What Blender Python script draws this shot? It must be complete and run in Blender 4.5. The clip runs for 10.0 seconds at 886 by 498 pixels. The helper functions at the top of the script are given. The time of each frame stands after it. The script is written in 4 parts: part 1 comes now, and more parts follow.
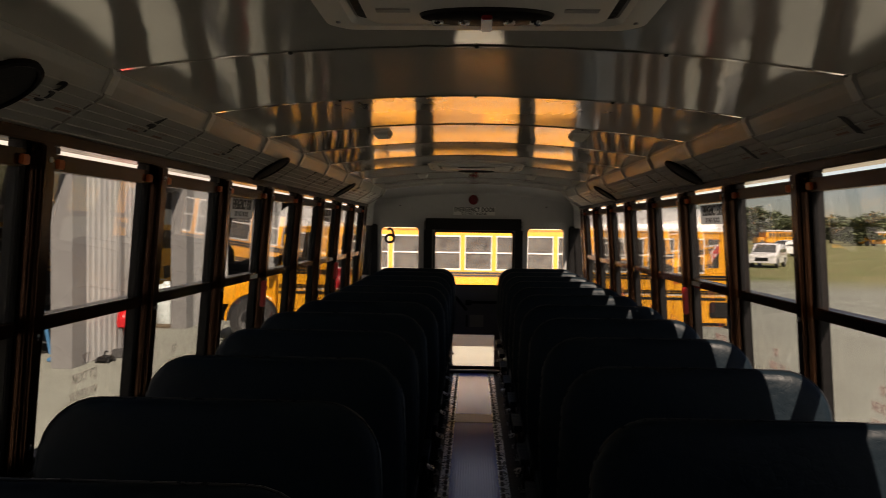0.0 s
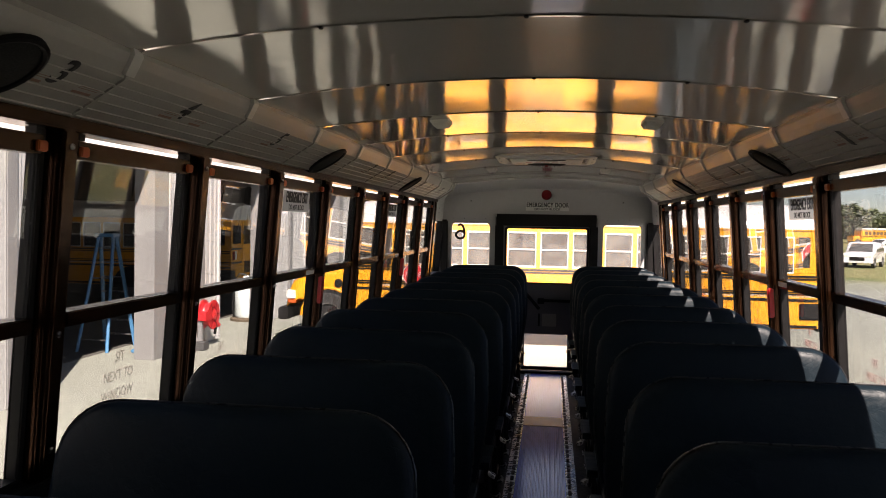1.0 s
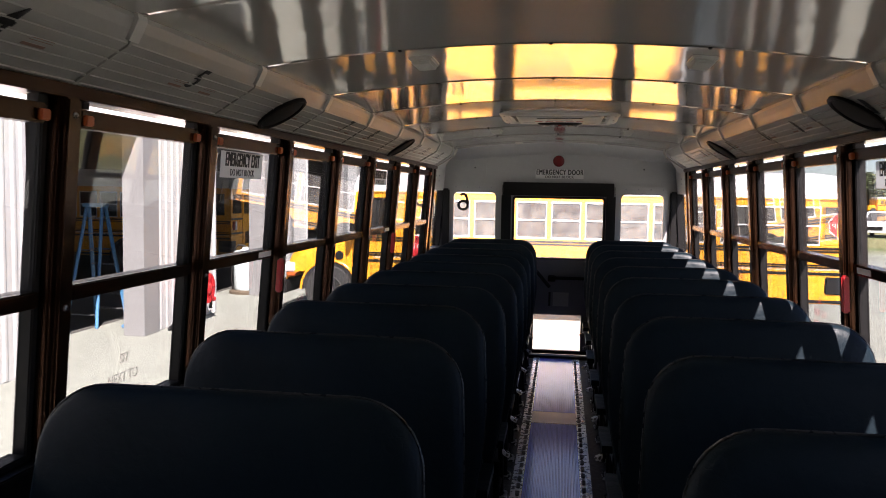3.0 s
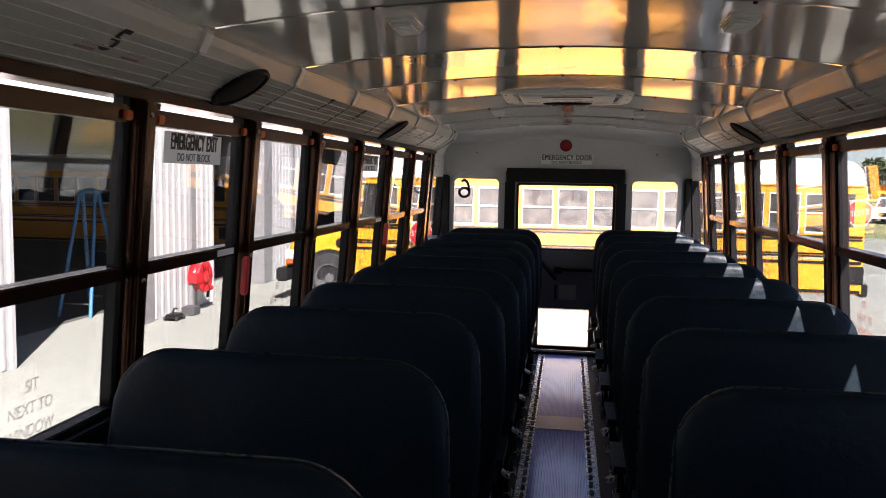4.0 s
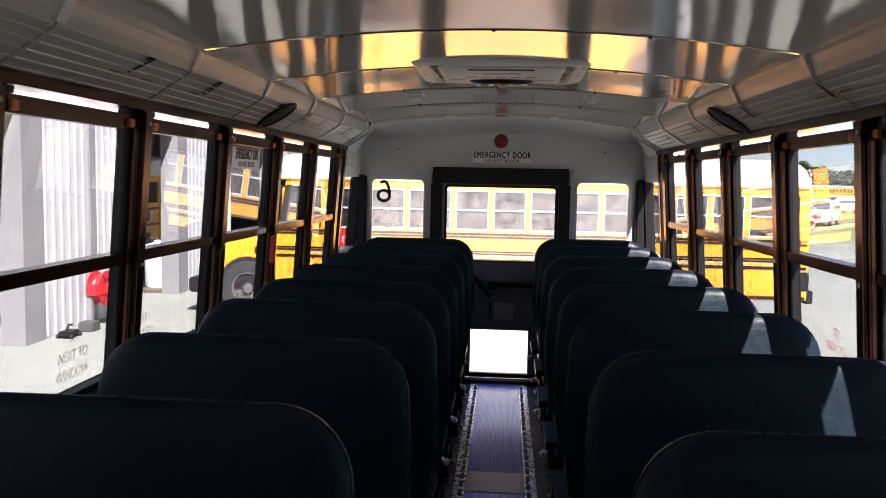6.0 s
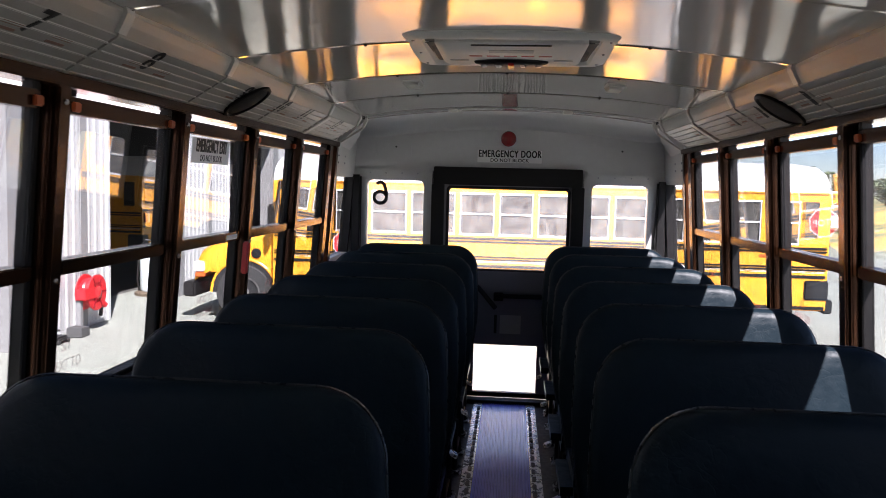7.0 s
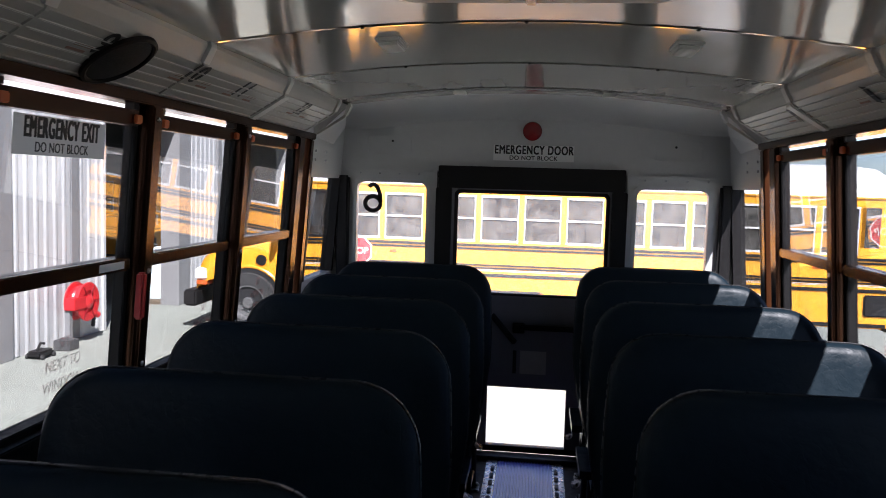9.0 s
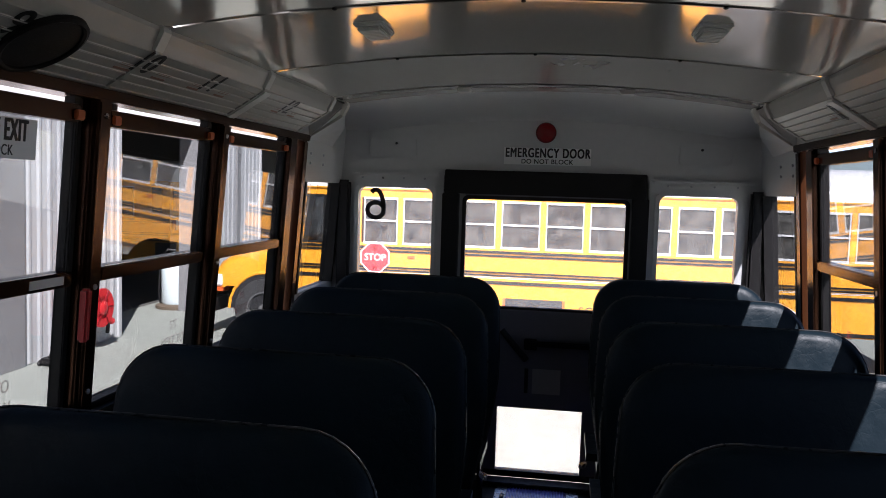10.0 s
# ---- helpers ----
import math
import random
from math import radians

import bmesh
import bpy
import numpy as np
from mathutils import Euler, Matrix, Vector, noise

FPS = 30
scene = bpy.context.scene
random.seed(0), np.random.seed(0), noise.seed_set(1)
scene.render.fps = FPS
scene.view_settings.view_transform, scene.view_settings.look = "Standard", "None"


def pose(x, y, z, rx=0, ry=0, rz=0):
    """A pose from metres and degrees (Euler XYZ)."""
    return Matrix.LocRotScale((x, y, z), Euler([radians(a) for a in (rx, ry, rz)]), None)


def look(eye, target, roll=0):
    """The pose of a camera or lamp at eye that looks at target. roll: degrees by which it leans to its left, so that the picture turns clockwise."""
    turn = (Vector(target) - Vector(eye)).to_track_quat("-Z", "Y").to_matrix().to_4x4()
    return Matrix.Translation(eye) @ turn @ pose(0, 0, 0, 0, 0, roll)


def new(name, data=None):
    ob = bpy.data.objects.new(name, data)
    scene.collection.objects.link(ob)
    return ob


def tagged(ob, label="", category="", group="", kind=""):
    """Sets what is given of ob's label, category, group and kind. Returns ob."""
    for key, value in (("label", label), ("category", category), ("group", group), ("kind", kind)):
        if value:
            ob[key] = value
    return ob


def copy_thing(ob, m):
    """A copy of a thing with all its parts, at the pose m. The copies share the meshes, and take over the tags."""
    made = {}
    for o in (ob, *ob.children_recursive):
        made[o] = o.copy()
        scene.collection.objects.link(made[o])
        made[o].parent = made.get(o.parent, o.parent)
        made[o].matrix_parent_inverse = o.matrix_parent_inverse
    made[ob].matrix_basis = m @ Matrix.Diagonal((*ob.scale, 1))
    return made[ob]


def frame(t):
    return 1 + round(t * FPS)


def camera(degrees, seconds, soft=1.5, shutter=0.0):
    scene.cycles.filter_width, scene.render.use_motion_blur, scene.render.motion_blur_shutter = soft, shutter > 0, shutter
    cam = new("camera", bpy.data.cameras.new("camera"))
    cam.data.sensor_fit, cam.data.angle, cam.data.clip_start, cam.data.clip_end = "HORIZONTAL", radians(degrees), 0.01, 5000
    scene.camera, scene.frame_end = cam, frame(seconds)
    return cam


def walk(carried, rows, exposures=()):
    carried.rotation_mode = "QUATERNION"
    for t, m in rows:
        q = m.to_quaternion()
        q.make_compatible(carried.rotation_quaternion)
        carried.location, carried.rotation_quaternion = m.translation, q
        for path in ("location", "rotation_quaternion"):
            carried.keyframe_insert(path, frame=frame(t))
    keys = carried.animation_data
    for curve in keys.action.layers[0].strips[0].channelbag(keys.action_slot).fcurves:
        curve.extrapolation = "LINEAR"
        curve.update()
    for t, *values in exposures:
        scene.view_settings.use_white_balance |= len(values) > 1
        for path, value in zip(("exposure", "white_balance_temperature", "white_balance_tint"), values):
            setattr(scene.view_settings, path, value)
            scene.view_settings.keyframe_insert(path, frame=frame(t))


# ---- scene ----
cam = camera(58.0, 10.0, soft=0.8, shutter=0.4)

PATH = [
    (0, (-0.004, 1.099, 1.59), (-0.077, 3.097, 1.536), 0.8),
    (0.5, (0.041, 1.179, 1.599), (-0.178, 3.166, 1.54), 0.8),
    (1, (0.065, 1.31, 1.581), (-0.204, 3.291, 1.516), 1.0),
    (1.5, (0.038, 1.526, 1.577), (-0.253, 3.504, 1.513), 1.1),
    (2, (0.059, 1.724, 1.593), (-0.224, 3.7, 1.463), 1.0),
    (2.5, (0.053, 1.914, 1.582), (-0.232, 3.89, 1.452), 1.0),
    (4, (0.042, 2.547, 1.595), (-0.265, 4.515, 1.416), 1.0),
    (4.5, (0.044, 2.817, 1.584), (-0.262, 4.786, 1.406), 1.1),
    (5, (0.026, 3.097, 1.582), (-0.155, 5.081, 1.405), 1.0),
    (5.5, (0.059, 3.342, 1.585), (-0.095, 5.33, 1.418), 1.1),
    (6, (0.048, 3.606, 1.586), (-0.105, 5.593, 1.415), 1.1),
    (7.5, (0.034, 4.432, 1.563), (-0.137, 6.418, 1.403), 1.6),
    (8, (0.063, 4.741, 1.567), (-0.106, 6.727, 1.407), 1.6),
    (8.5, (0.065, 5.0, 1.556), (-0.129, 6.984, 1.394), 1.8),
    (9, (0.052, 5.273, 1.582), (-0.181, 7.253, 1.421), 1.7),
    (9.5, (0.099, 5.488, 1.593), (-0.181, 7.462, 1.435), 1.8),
    (10, (0.118, 5.595, 1.584), (-0.18, 7.567, 1.435), 1.8),
]
EXPOSURE = [(0.0, 1.68, 8800, 25), (0.5, 2.34, 8150, 25), (1.0, 2.70, 7700, 26), (2.5, 3.06, 7100, 28), (5.5, 3.10, 6600, 27), (7.5, 3.12, 6300, 26), (9.0, 2.70, 6200, 24), (10.0, 2.30, 6200, 24)]
walk(cam, [(t, look(eye, target, roll)) for t, eye, target, roll in PATH], EXPOSURE)

# ---------- light ----------
SUN_WAY = Vector((-0.40, 0.86, -1.0)).normalized()   # from the sun to the ground
world = bpy.data.worlds.new("sky")
scene.world = world
world.use_nodes = True
wn = world.node_tree.nodes
sky = wn.new("ShaderNodeTexSky")
sky.sky_type = "NISHITA"
sky.sun_disc = False
sky.air_density, sky.dust_density, sky.ozone_density = 0.8, 0.25, 2.5
sky.sun_elevation = math.asin(-SUN_WAY.z)
sky.sun_rotation = math.atan2(-SUN_WAY.x, -SUN_WAY.y)
wn["Background"].inputs["Strength"].default_value = 0.042
world.node_tree.links.new(sky.outputs[0], wn["Background"].inputs["Color"])
sun_data = bpy.data.lights.new("sun", "SUN")
sun_data.energy, sun_data.angle, sun_data.color = 5.0, radians(0.53), (1.0, 0.95, 0.87)
sun = new("sun", sun_data)
sun.matrix_world = look((0, 0, 40), Vector((0, 0, 40)) + SUN_WAY)


# ---------- materials ----------
def material(name, color, rough=0.6, metal=0.0, vary=0.12, grain=40.0, bump=0.1, stain=2.0, spec=0.5, coat=0.0, random_by=0.0, dist=0.002, squeeze=None):
    m = bpy.data.materials.new(name)
    m.use_nodes = True
    n, l = m.node_tree.nodes, m.node_tree.links
    b = n["Principled BSDF"]
    b.inputs["Metallic"].default_value = metal
    b.inputs["Specular IOR Level"].default_value = spec
    b.inputs["Coat Weight"].default_value = coat
    b.inputs["Coat Roughness"].default_value = 0.08
    co = n.new("ShaderNodeTexCoord")
    big, fine = n.new("ShaderNodeTexNoise"), n.new("ShaderNodeTexNoise")
    big.inputs["Scale"].default_value, fine.inputs["Scale"].default_value = stain, grain
    big.inputs["Detail"].default_value, fine.inputs["Detail"].default_value = 5, 4
    where = co.outputs["Object"]
    if squeeze:
        mapping = n.new("ShaderNodeMapping")
        mapping.inputs["Scale"].default_value = squeeze
        l.new(where, mapping.inputs["Vector"])
        where = mapping.outputs[0]
    for t in (big, fine):
        l.new(where, t.inputs["Vector"])
    add = n.new("ShaderNodeMath")
    add.operation = "MULTIPLY_ADD"
    add.inputs[1].default_value = 0.6
    l.new(big.outputs["Fac"], add.inputs[0])
    mul = n.new("ShaderNodeMath")
    mul.operation = "MULTIPLY"
    mul.inputs[1].default_value = 0.4
    l.new(fine.outputs["Fac"], mul.inputs[0])
    l.new(mul.outputs[0], add.inputs[2])
    ramp = n.new("ShaderNodeMapRange")
    ramp.inputs[1].default_value, ramp.inputs[2].default_value = 0.3, 0.7
    ramp.inputs[3].default_value, ramp.inputs[4].default_value = 1 - vary, 1 + vary
    l.new(add.outputs[0], ramp.inputs[0])
    hsv = n.new("ShaderNodeHueSaturation")
    hsv.inputs["Color"].default_value = (*color, 1)
    value = ramp.outputs[0]
    if random_by:
        info = n.new("ShaderNodeObjectInfo")
        rr = n.new("ShaderNodeMapRange")
        rr.inputs[3].default_value, rr.inputs[4].default_value = 1 - random_by, 1 + random_by
        l.new(info.outputs["Random"], rr.inputs[0])
        mm = n.new("ShaderNodeMath")
        mm.operation = "MULTIPLY"
        l.new(rr.outputs[0], mm.inputs[0])
        l.new(value, mm.inputs[1])
        value = mm.outputs[0]
    l.new(value, hsv.inputs["Value"])
    l.new(hsv.outputs[0], b.inputs["Base Color"])
    rg = n.new("ShaderNodeMapRange")
    rg.inputs[1].default_value, rg.inputs[2].default_value = 0.3, 0.7
    rg.inputs[3].default_value, rg.inputs[4].default_value = rough * 0.8, min(1, rough * 1.2)
    l.new(fine.outputs["Fac"], rg.inputs[0])
    l.new(rg.outputs[0], b.inputs["Roughness"])
    if bump:
        bp = n.new("ShaderNodeBump")
        bp.inputs["Strength"].default_value, bp.inputs["Distance"].default_value = bump, dist
        l.new(fine.outputs["Fac"], bp.inputs["Height"])
        l.new(bp.outputs[0], b.inputs["Normal"])
    return m


def glass(name, tint, ior=1.5, rough=0.0, film=0.0, low=0.0, veil=0.0):
    """A thin pane: clear or tinted, with a Fresnel gloss; film: a thin layer of dust, veil: an even white translucent
    scatter.
    """
    m = bpy.data.materials.new(name)
    m.use_nodes = True
    n, l = m.node_tree.nodes, m.node_tree.links
    n.remove(n["Principled BSDF"])
    out = n["Material Output"]
    tr, gl, mix, fr = n.new("ShaderNodeBsdfTransparent"), n.new("ShaderNodeBsdfGlossy"), n.new("ShaderNodeMixShader"), n.new("ShaderNodeLayerWeight")
    tr.inputs[0].default_value = (*tint, 1)
    gl.inputs["Roughness"].default_value = rough
    fr.inputs["Blend"].default_value = 0.5
    power, schlick = n.new("ShaderNodeMath"), n.new("ShaderNodeMath")
    power.operation, schlick.operation = "POWER", "MULTIPLY_ADD"
    power.inputs[1].default_value = 5
    f0 = ((ior - 1) / (ior + 1)) ** 2
    schlick.inputs[1].default_value, schlick.inputs[2].default_value = 1 - f0, f0
    l.new(fr.outputs["Facing"], power.inputs[0])
    l.new(power.outputs[0], schlick.inputs[0])
    l.new(schlick.outputs[0], mix.inputs[0])
    l.new(tr.outputs[0], mix.inputs[1])
    l.new(gl.outputs[0], mix.inputs[2])
    last = mix
    if film:
        df, m2, nz, rp = n.new("ShaderNodeBsdfDiffuse"), n.new("ShaderNodeMixShader"), n.new("ShaderNodeTexNoise"), n.new("ShaderNodeMapRange")
        df.inputs[0].default_value = (0.5, 0.47, 0.42, 1)
        nz.inputs["Scale"].default_value, nz.inputs["Detail"].default_value = 6, 6
        co = n.new("ShaderNodeTexCoord")
        l.new(co.outputs["Object"], nz.inputs["Vector"])
        rp.inputs[1].default_value, rp.inputs[2].default_value, rp.inputs[3].default_value, rp.inputs[4].default_value = 0.3, 0.8, film * low, film
        l.new(nz.outputs["Fac"], rp.inputs[0])
        l.new(rp.outputs[0], m2.inputs[0])
        l.new(mix.outputs[0], m2.inputs[1])
        l.new(df.outputs[0], m2.inputs[2])
        last = m2
    if veil:
        tl, m3 = n.new("ShaderNodeBsdfTranslucent"), n.new("ShaderNodeMixShader")
        tl.inputs[0].default_value = (0.9, 0.9, 0.9, 1)
        m3.inputs[0].default_value = veil
        l.new(last.outputs[0], m3.inputs[1])
        l.new(tl.outputs[0], m3.inputs[2])
        last = m3
    l.new(last.outputs[0], out.inputs["Surface"])
    return m


VINYL = material("dark_blue_vinyl", (0.0098, 0.0190, 0.0265), 0.38, spec=0.17, vary=0.15, grain=20, bump=0.5, stain=5, dist=0.006)
# Piping paler than the vinyl; its colour carries the rim's thin highlight.
PIPING = material("seam_piping", (0.030, 0.031, 0.034), 0.30, spec=0.6, vary=0.15, grain=60, bump=0.1)
BLACK = material("black_metal_paint", (0.013, 0.012, 0.012), 0.5, spec=0.25, vary=0.25, grain=60, bump=0.05)
BRONZE = material("dark_bronze_frame", (0.054, 0.020, 0.008), 0.22, metal=0.7, vary=0.03, grain=3, bump=0.05)
RUBBER = material("black_rubber", (0.012, 0.012, 0.013), 0.6, vary=0.2)
# Runner rubber: the strong blue base colour stands in for reflected sky.
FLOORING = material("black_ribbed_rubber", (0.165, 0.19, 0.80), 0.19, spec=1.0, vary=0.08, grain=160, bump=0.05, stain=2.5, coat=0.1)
BAND = material("worn_smooth_rubber", (0.07, 0.06, 0.125), 0.34, spec=0.4, vary=0.12, grain=120, bump=0.1, stain=6)
STEEL = material("worn_bright_steel", (0.46, 0.47, 0.50), 0.28, metal=0.9, vary=0.08)
WHITE = material("white_wall_enamel", (0.62, 0.62, 0.615), 0.35, vary=0.05, grain=25, bump=0.05, stain=1.5)
CEILING = material("glossy_ceiling_enamel", (0.80, 0.765, 0.71), 0.085, metal=0.48, vary=0.04, grain=3.0, bump=0.42, stain=0.8, dist=0.009, squeeze=(1.0, 0.22, 1.0))
COVE = material("perforated_cove_panel", (0.47, 0.455, 0.415), 0.36, vary=0.06, grain=60, bump=0.15)
GREYPANEL = material("grey_door_panel", (0.19, 0.19, 0.22), 0.5, vary=0.08)
PLASTIC = material("white_plastic", (0.70, 0.69, 0.65), 0.4, vary=0.05)
SPEAKER = material("black_speaker_grille", (0.012, 0.012, 0.012), 0.7, vary=0.3, grain=300, bump=0.4)
ORANGE = material("orange_latch", (0.55, 0.10, 0.02), 0.4)
RED = material("red_paint", (0.55, 0.02, 0.025), 0.35, vary=0.1)
REDLENS = material("red_lens", (0.22, 0.006, 0.01), 0.15, vary=0.1)
DECAL = material("white_decal", (0.92, 0.92, 0.90), 0.5, vary=0.05)
INK = material("black_ink", (0.015, 0.015, 0.015), 0.5)
REDINK = material("red_ink", (0.45, 0.03, 0.03), 0.5)
YELLOW = material("school_bus_yellow", (0.84, 0.35, 0.022), 0.25, vary=0.06, grain=8, bump=0.03, coat=0.3)
BUSWHITE = material("white_roof_paint", (0.60, 0.60, 0.59), 0.3, vary=0.05)
TYRE = material("tyre_rubber", (0.03, 0.03, 0.03), 0.75, vary=0.2)
RIM = material("dull_rim", (0.18, 0.18, 0.18), 0.4, metal=0.5)
CLAD = material("white_corrugated_steel", (0.44, 0.445, 0.44), 0.4, vary=0.07, stain=1.2, grain=12)
TRIM = material("grey_steel_trim", (0.40, 0.40, 0.40), 0.5, vary=0.08)
CORNER = material("grey_corner_flashing", (0.20, 0.20, 0.20), 0.5, vary=0.1)
# Near-black colour paints the shade over the floor inside the bays.
BAYFLOOR = material("oil_stained_bay_floor", (0.075, 0.072, 0.066), 0.7, vary=0.25, grain=4, bump=0.1, stain=0.6)
# Dark grey that carries the unlit bays' shade; also colours the concrete block.
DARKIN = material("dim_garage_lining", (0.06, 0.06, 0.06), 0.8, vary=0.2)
BLUE = material("blue_fibreglass", (0.05, 0.20, 0.38), 0.4)
TANK = material("pale_plastic_tank", (0.62, 0.70, 0.70), 0.35, vary=0.08)
CARWHITE = material("white_car_paint", (0.75, 0.75, 0.75), 0.2, coat=0.6)
BARK = material("bark", (0.10, 0.075, 0.05), 0.9, vary=0.3)
LEAF = material("tree_leaves", (0.10, 0.125, 0.06), 0.6, vary=0.35, grain=3, stain=0.6, random_by=0.25)
GLASS = glass("side_window_glass", (0.665, 0.69, 0.705), 2.0, film=0.05)
# White veil on the rear glass stands in for glare and bloom.
REARGLASS = glass("rear_window_glass", (0.96, 0.97, 0.97), 1.5, film=0.03, veil=0.14)
FILM = glass("white_decal_film", (0.5, 0.5, 0.48), 1.3, film=0.8, low=1.0, veil=0.55)
TINTED = glass("bus_dark_glass", (0.30, 0.31, 0.32), 1.6, film=0.20, low=0.05)


def add_creases(m, scale, reach, strength):
    """Fine wrinkles of stretched vinyl, laid over the grain."""
    n, l = m.node_tree.nodes, m.node_tree.links
    b = n["Principled BSDF"]
    co, nz, mix, vo, rp, bp = n.new("ShaderNodeTexCoord"), n.new("ShaderNodeTexNoise"), n.new("ShaderNodeMix"), n.new("ShaderNodeTexVoronoi"), n.new("ShaderNodeMapRange"), n.new("ShaderNodeBump")
    nz.inputs["Scale"].default_value = 11
    mix.data_type = "RGBA"
    mix.inputs[0].default_value = 0.16
    l.new(co.outputs["Object"], nz.inputs["Vector"])
    vo.feature = "DISTANCE_TO_EDGE"
    vo.inputs["Scale"].default_value = scale
    l.new(co.outputs["Object"], mix.inputs[6])
    l.new(nz.outputs["Color"], mix.inputs[7])
    l.new(mix.outputs[2], vo.inputs["Vector"])
    rp.inputs[1].default_value, rp.inputs[2].default_value = 0.0, reach
    l.new(vo.outputs["Distance"], rp.inputs[0])
    bp.inputs["Strength"].default_value, bp.inputs["Distance"].default_value = strength, 0.003
    l.new(rp.outputs[0], bp.inputs["Height"])
    l.new(b.inputs["Normal"].links[0].from_socket, bp.inputs["Normal"])
    l.new(bp.outputs[0], b.inputs["Normal"])


add_creases(VINYL, 24.0, 0.05, 0.09)


def ground_material():
    m = material("yard_ground", (0.222, 0.236, 0.204), 0.9, vary=0.20, grain=6, bump=0.3, stain=0.35)
    n, l = m.node_tree.nodes, m.node_tree.links
    b = n["Principled BSDF"]
    co, sep, nz = n.new("ShaderNodeTexCoord"), n.new("ShaderNodeSeparateXYZ"), n.new("ShaderNodeTexNoise")
    l.new(co.outputs["Object"], sep.inputs[0])
    l.new(co.outputs["Object"], nz.inputs["Vector"])
    nz.inputs["Scale"].default_value, nz.inputs["Detail"].default_value = 0.12, 8
    edge = n.new("ShaderNodeMath")
    edge.operation = "MULTIPLY_ADD"
    edge.inputs[1].default_value = 14
    l.new(nz.outputs["Fac"], edge.inputs[0])
    l.new(sep.outputs["Y"], edge.inputs[2])
    step = n.new("ShaderNodeMapRange")
    step.inputs[1].default_value, step.inputs[2].default_value = 44, 52
    l.new(edge.outputs[0], step.inputs[0])
    grass = n.new("ShaderNodeTexNoise")
    grass.inputs["Scale"].default_value, grass.inputs["Detail"].default_value = 0.5, 9
    l.new(co.outputs["Object"], grass.inputs["Vector"])
    gr = n.new("ShaderNodeValToRGB")
    gr.color_ramp.elements[0].position, gr.color_ramp.elements[1].position = 0.3, 0.7
    gr.color_ramp.elements[0].color, gr.color_ramp.elements[1].color = (0.10, 0.13, 0.04, 1), (0.24, 0.21, 0.10, 1)
    l.new(grass.outputs["Fac"], gr.inputs[0])
    mix = n.new("ShaderNodeMix")
    mix.data_type = "RGBA"
    old = b.inputs["Base Color"].links[0].from_socket
    l.new(step.outputs[0], mix.inputs[0])
    l.new(old, mix.inputs[6])
    l.new(gr.outputs[0], mix.inputs[7])
    l.new(mix.outputs[2], b.inputs["Base Color"])
    return m


GROUND = ground_material()


def see_through(m, share):
    """Thin worn paint that lets part of the light through."""
    n, l = m.node_tree.nodes, m.node_tree.links
    mix, tr = n.new("ShaderNodeMixShader"), n.new("ShaderNodeBsdfTransparent")
    mix.inputs[0].default_value = share
    l.new(n["Principled BSDF"].outputs[0], mix.inputs[1])
    l.new(tr.outputs[0], mix.inputs[2])
    l.new(mix.outputs[0], n["Material Output"].inputs["Surface"])


STENCIL_INK = material("worn_red_stencil", (0.55, 0.03, 0.03), 0.5)
see_through(STENCIL_INK, 0.72)


# ---------- mesh helpers ----------
def mesh_of(bm, name, mat, smooth=False, bevel=0.0):
    if bevel:
        bmesh.ops.bevel(bm, geom=bm.edges[:], offset=bevel, segments=2, affect="EDGES", clamp_overlap=True)
    bmesh.ops.recalc_face_normals(bm, faces=bm.faces[:])
    me = bpy.data.meshes.new(name)
    bm.to_mesh(me)
    bm.free()
    me.materials.append(mat)
    if smooth:
        for p in me.polygons:
            p.use_smooth = True
        me.set_sharp_from_angle(angle=radians(38))
    return me


def part(name, bm, mat, parent=None, label="", smooth=False, bevel=0.0):
    """Links a bmesh as one mesh object, under a thing or a part where one is given."""
    ob = new(name, mesh_of(bm, name, mat, smooth, bevel))
    if parent:
        ob.parent = parent
    return tagged(ob, label)


def shared(name, me, parent, m):
    ob = new(name, me)
    ob.parent = parent
    ob.matrix_basis = m
    return ob


def thing(name, label, category, group="", kind="", at=None):
    ob = new(name)
    ob.empty_display_size = 0.1
    if at is not None:
        ob.matrix_basis = at
    return tagged(ob, label, category, group, kind)


def hexa(bm, pts):
    """A box from eight corners: four below, four above, in the same order round."""
    v = [bm.verts.new(p) for p in pts]
    for f in ((3, 2, 1, 0), (4, 5, 6, 7), (0, 1, 5, 4), (1, 2, 6, 5), (2, 3, 7, 6), (3, 0, 4, 7)):
        bm.faces.new([v[i] for i in f])
    return bm


def box(x0, x1, y0, y1, z0, z1, bm=None):
    bm = bm or bmesh.new()
    return hexa(bm, [(x0, y0, z0), (x1, y0, z0), (x1, y1, z0), (x0, y1, z0), (x0, y0, z1), (x1, y0, z1), (x1, y1, z1), (x0, y1, z1)])


def ring_stack(rings, bm=None, close=True):
    """Skin over closed rings of points, capped at both ends."""
    bm = bm or bmesh.new()
    rows = [[bm.verts.new(p) for p in r] for r in rings]
    n = len(rows[0])
    for a, b in zip(rows, rows[1:]):
        for i in range(n):
            bm.faces.new((a[i], a[(i + 1) % n], b[(i + 1) % n], b[i]))
    if close:
        bm.faces.new(rows[0][::-1])
        bm.faces.new(rows[-1])
    return bm


def extrude_y(profile, y0, y1, bm=None):
    return ring_stack([[(x, y, z) for x, z in profile] for y in (y0, y1)], bm)


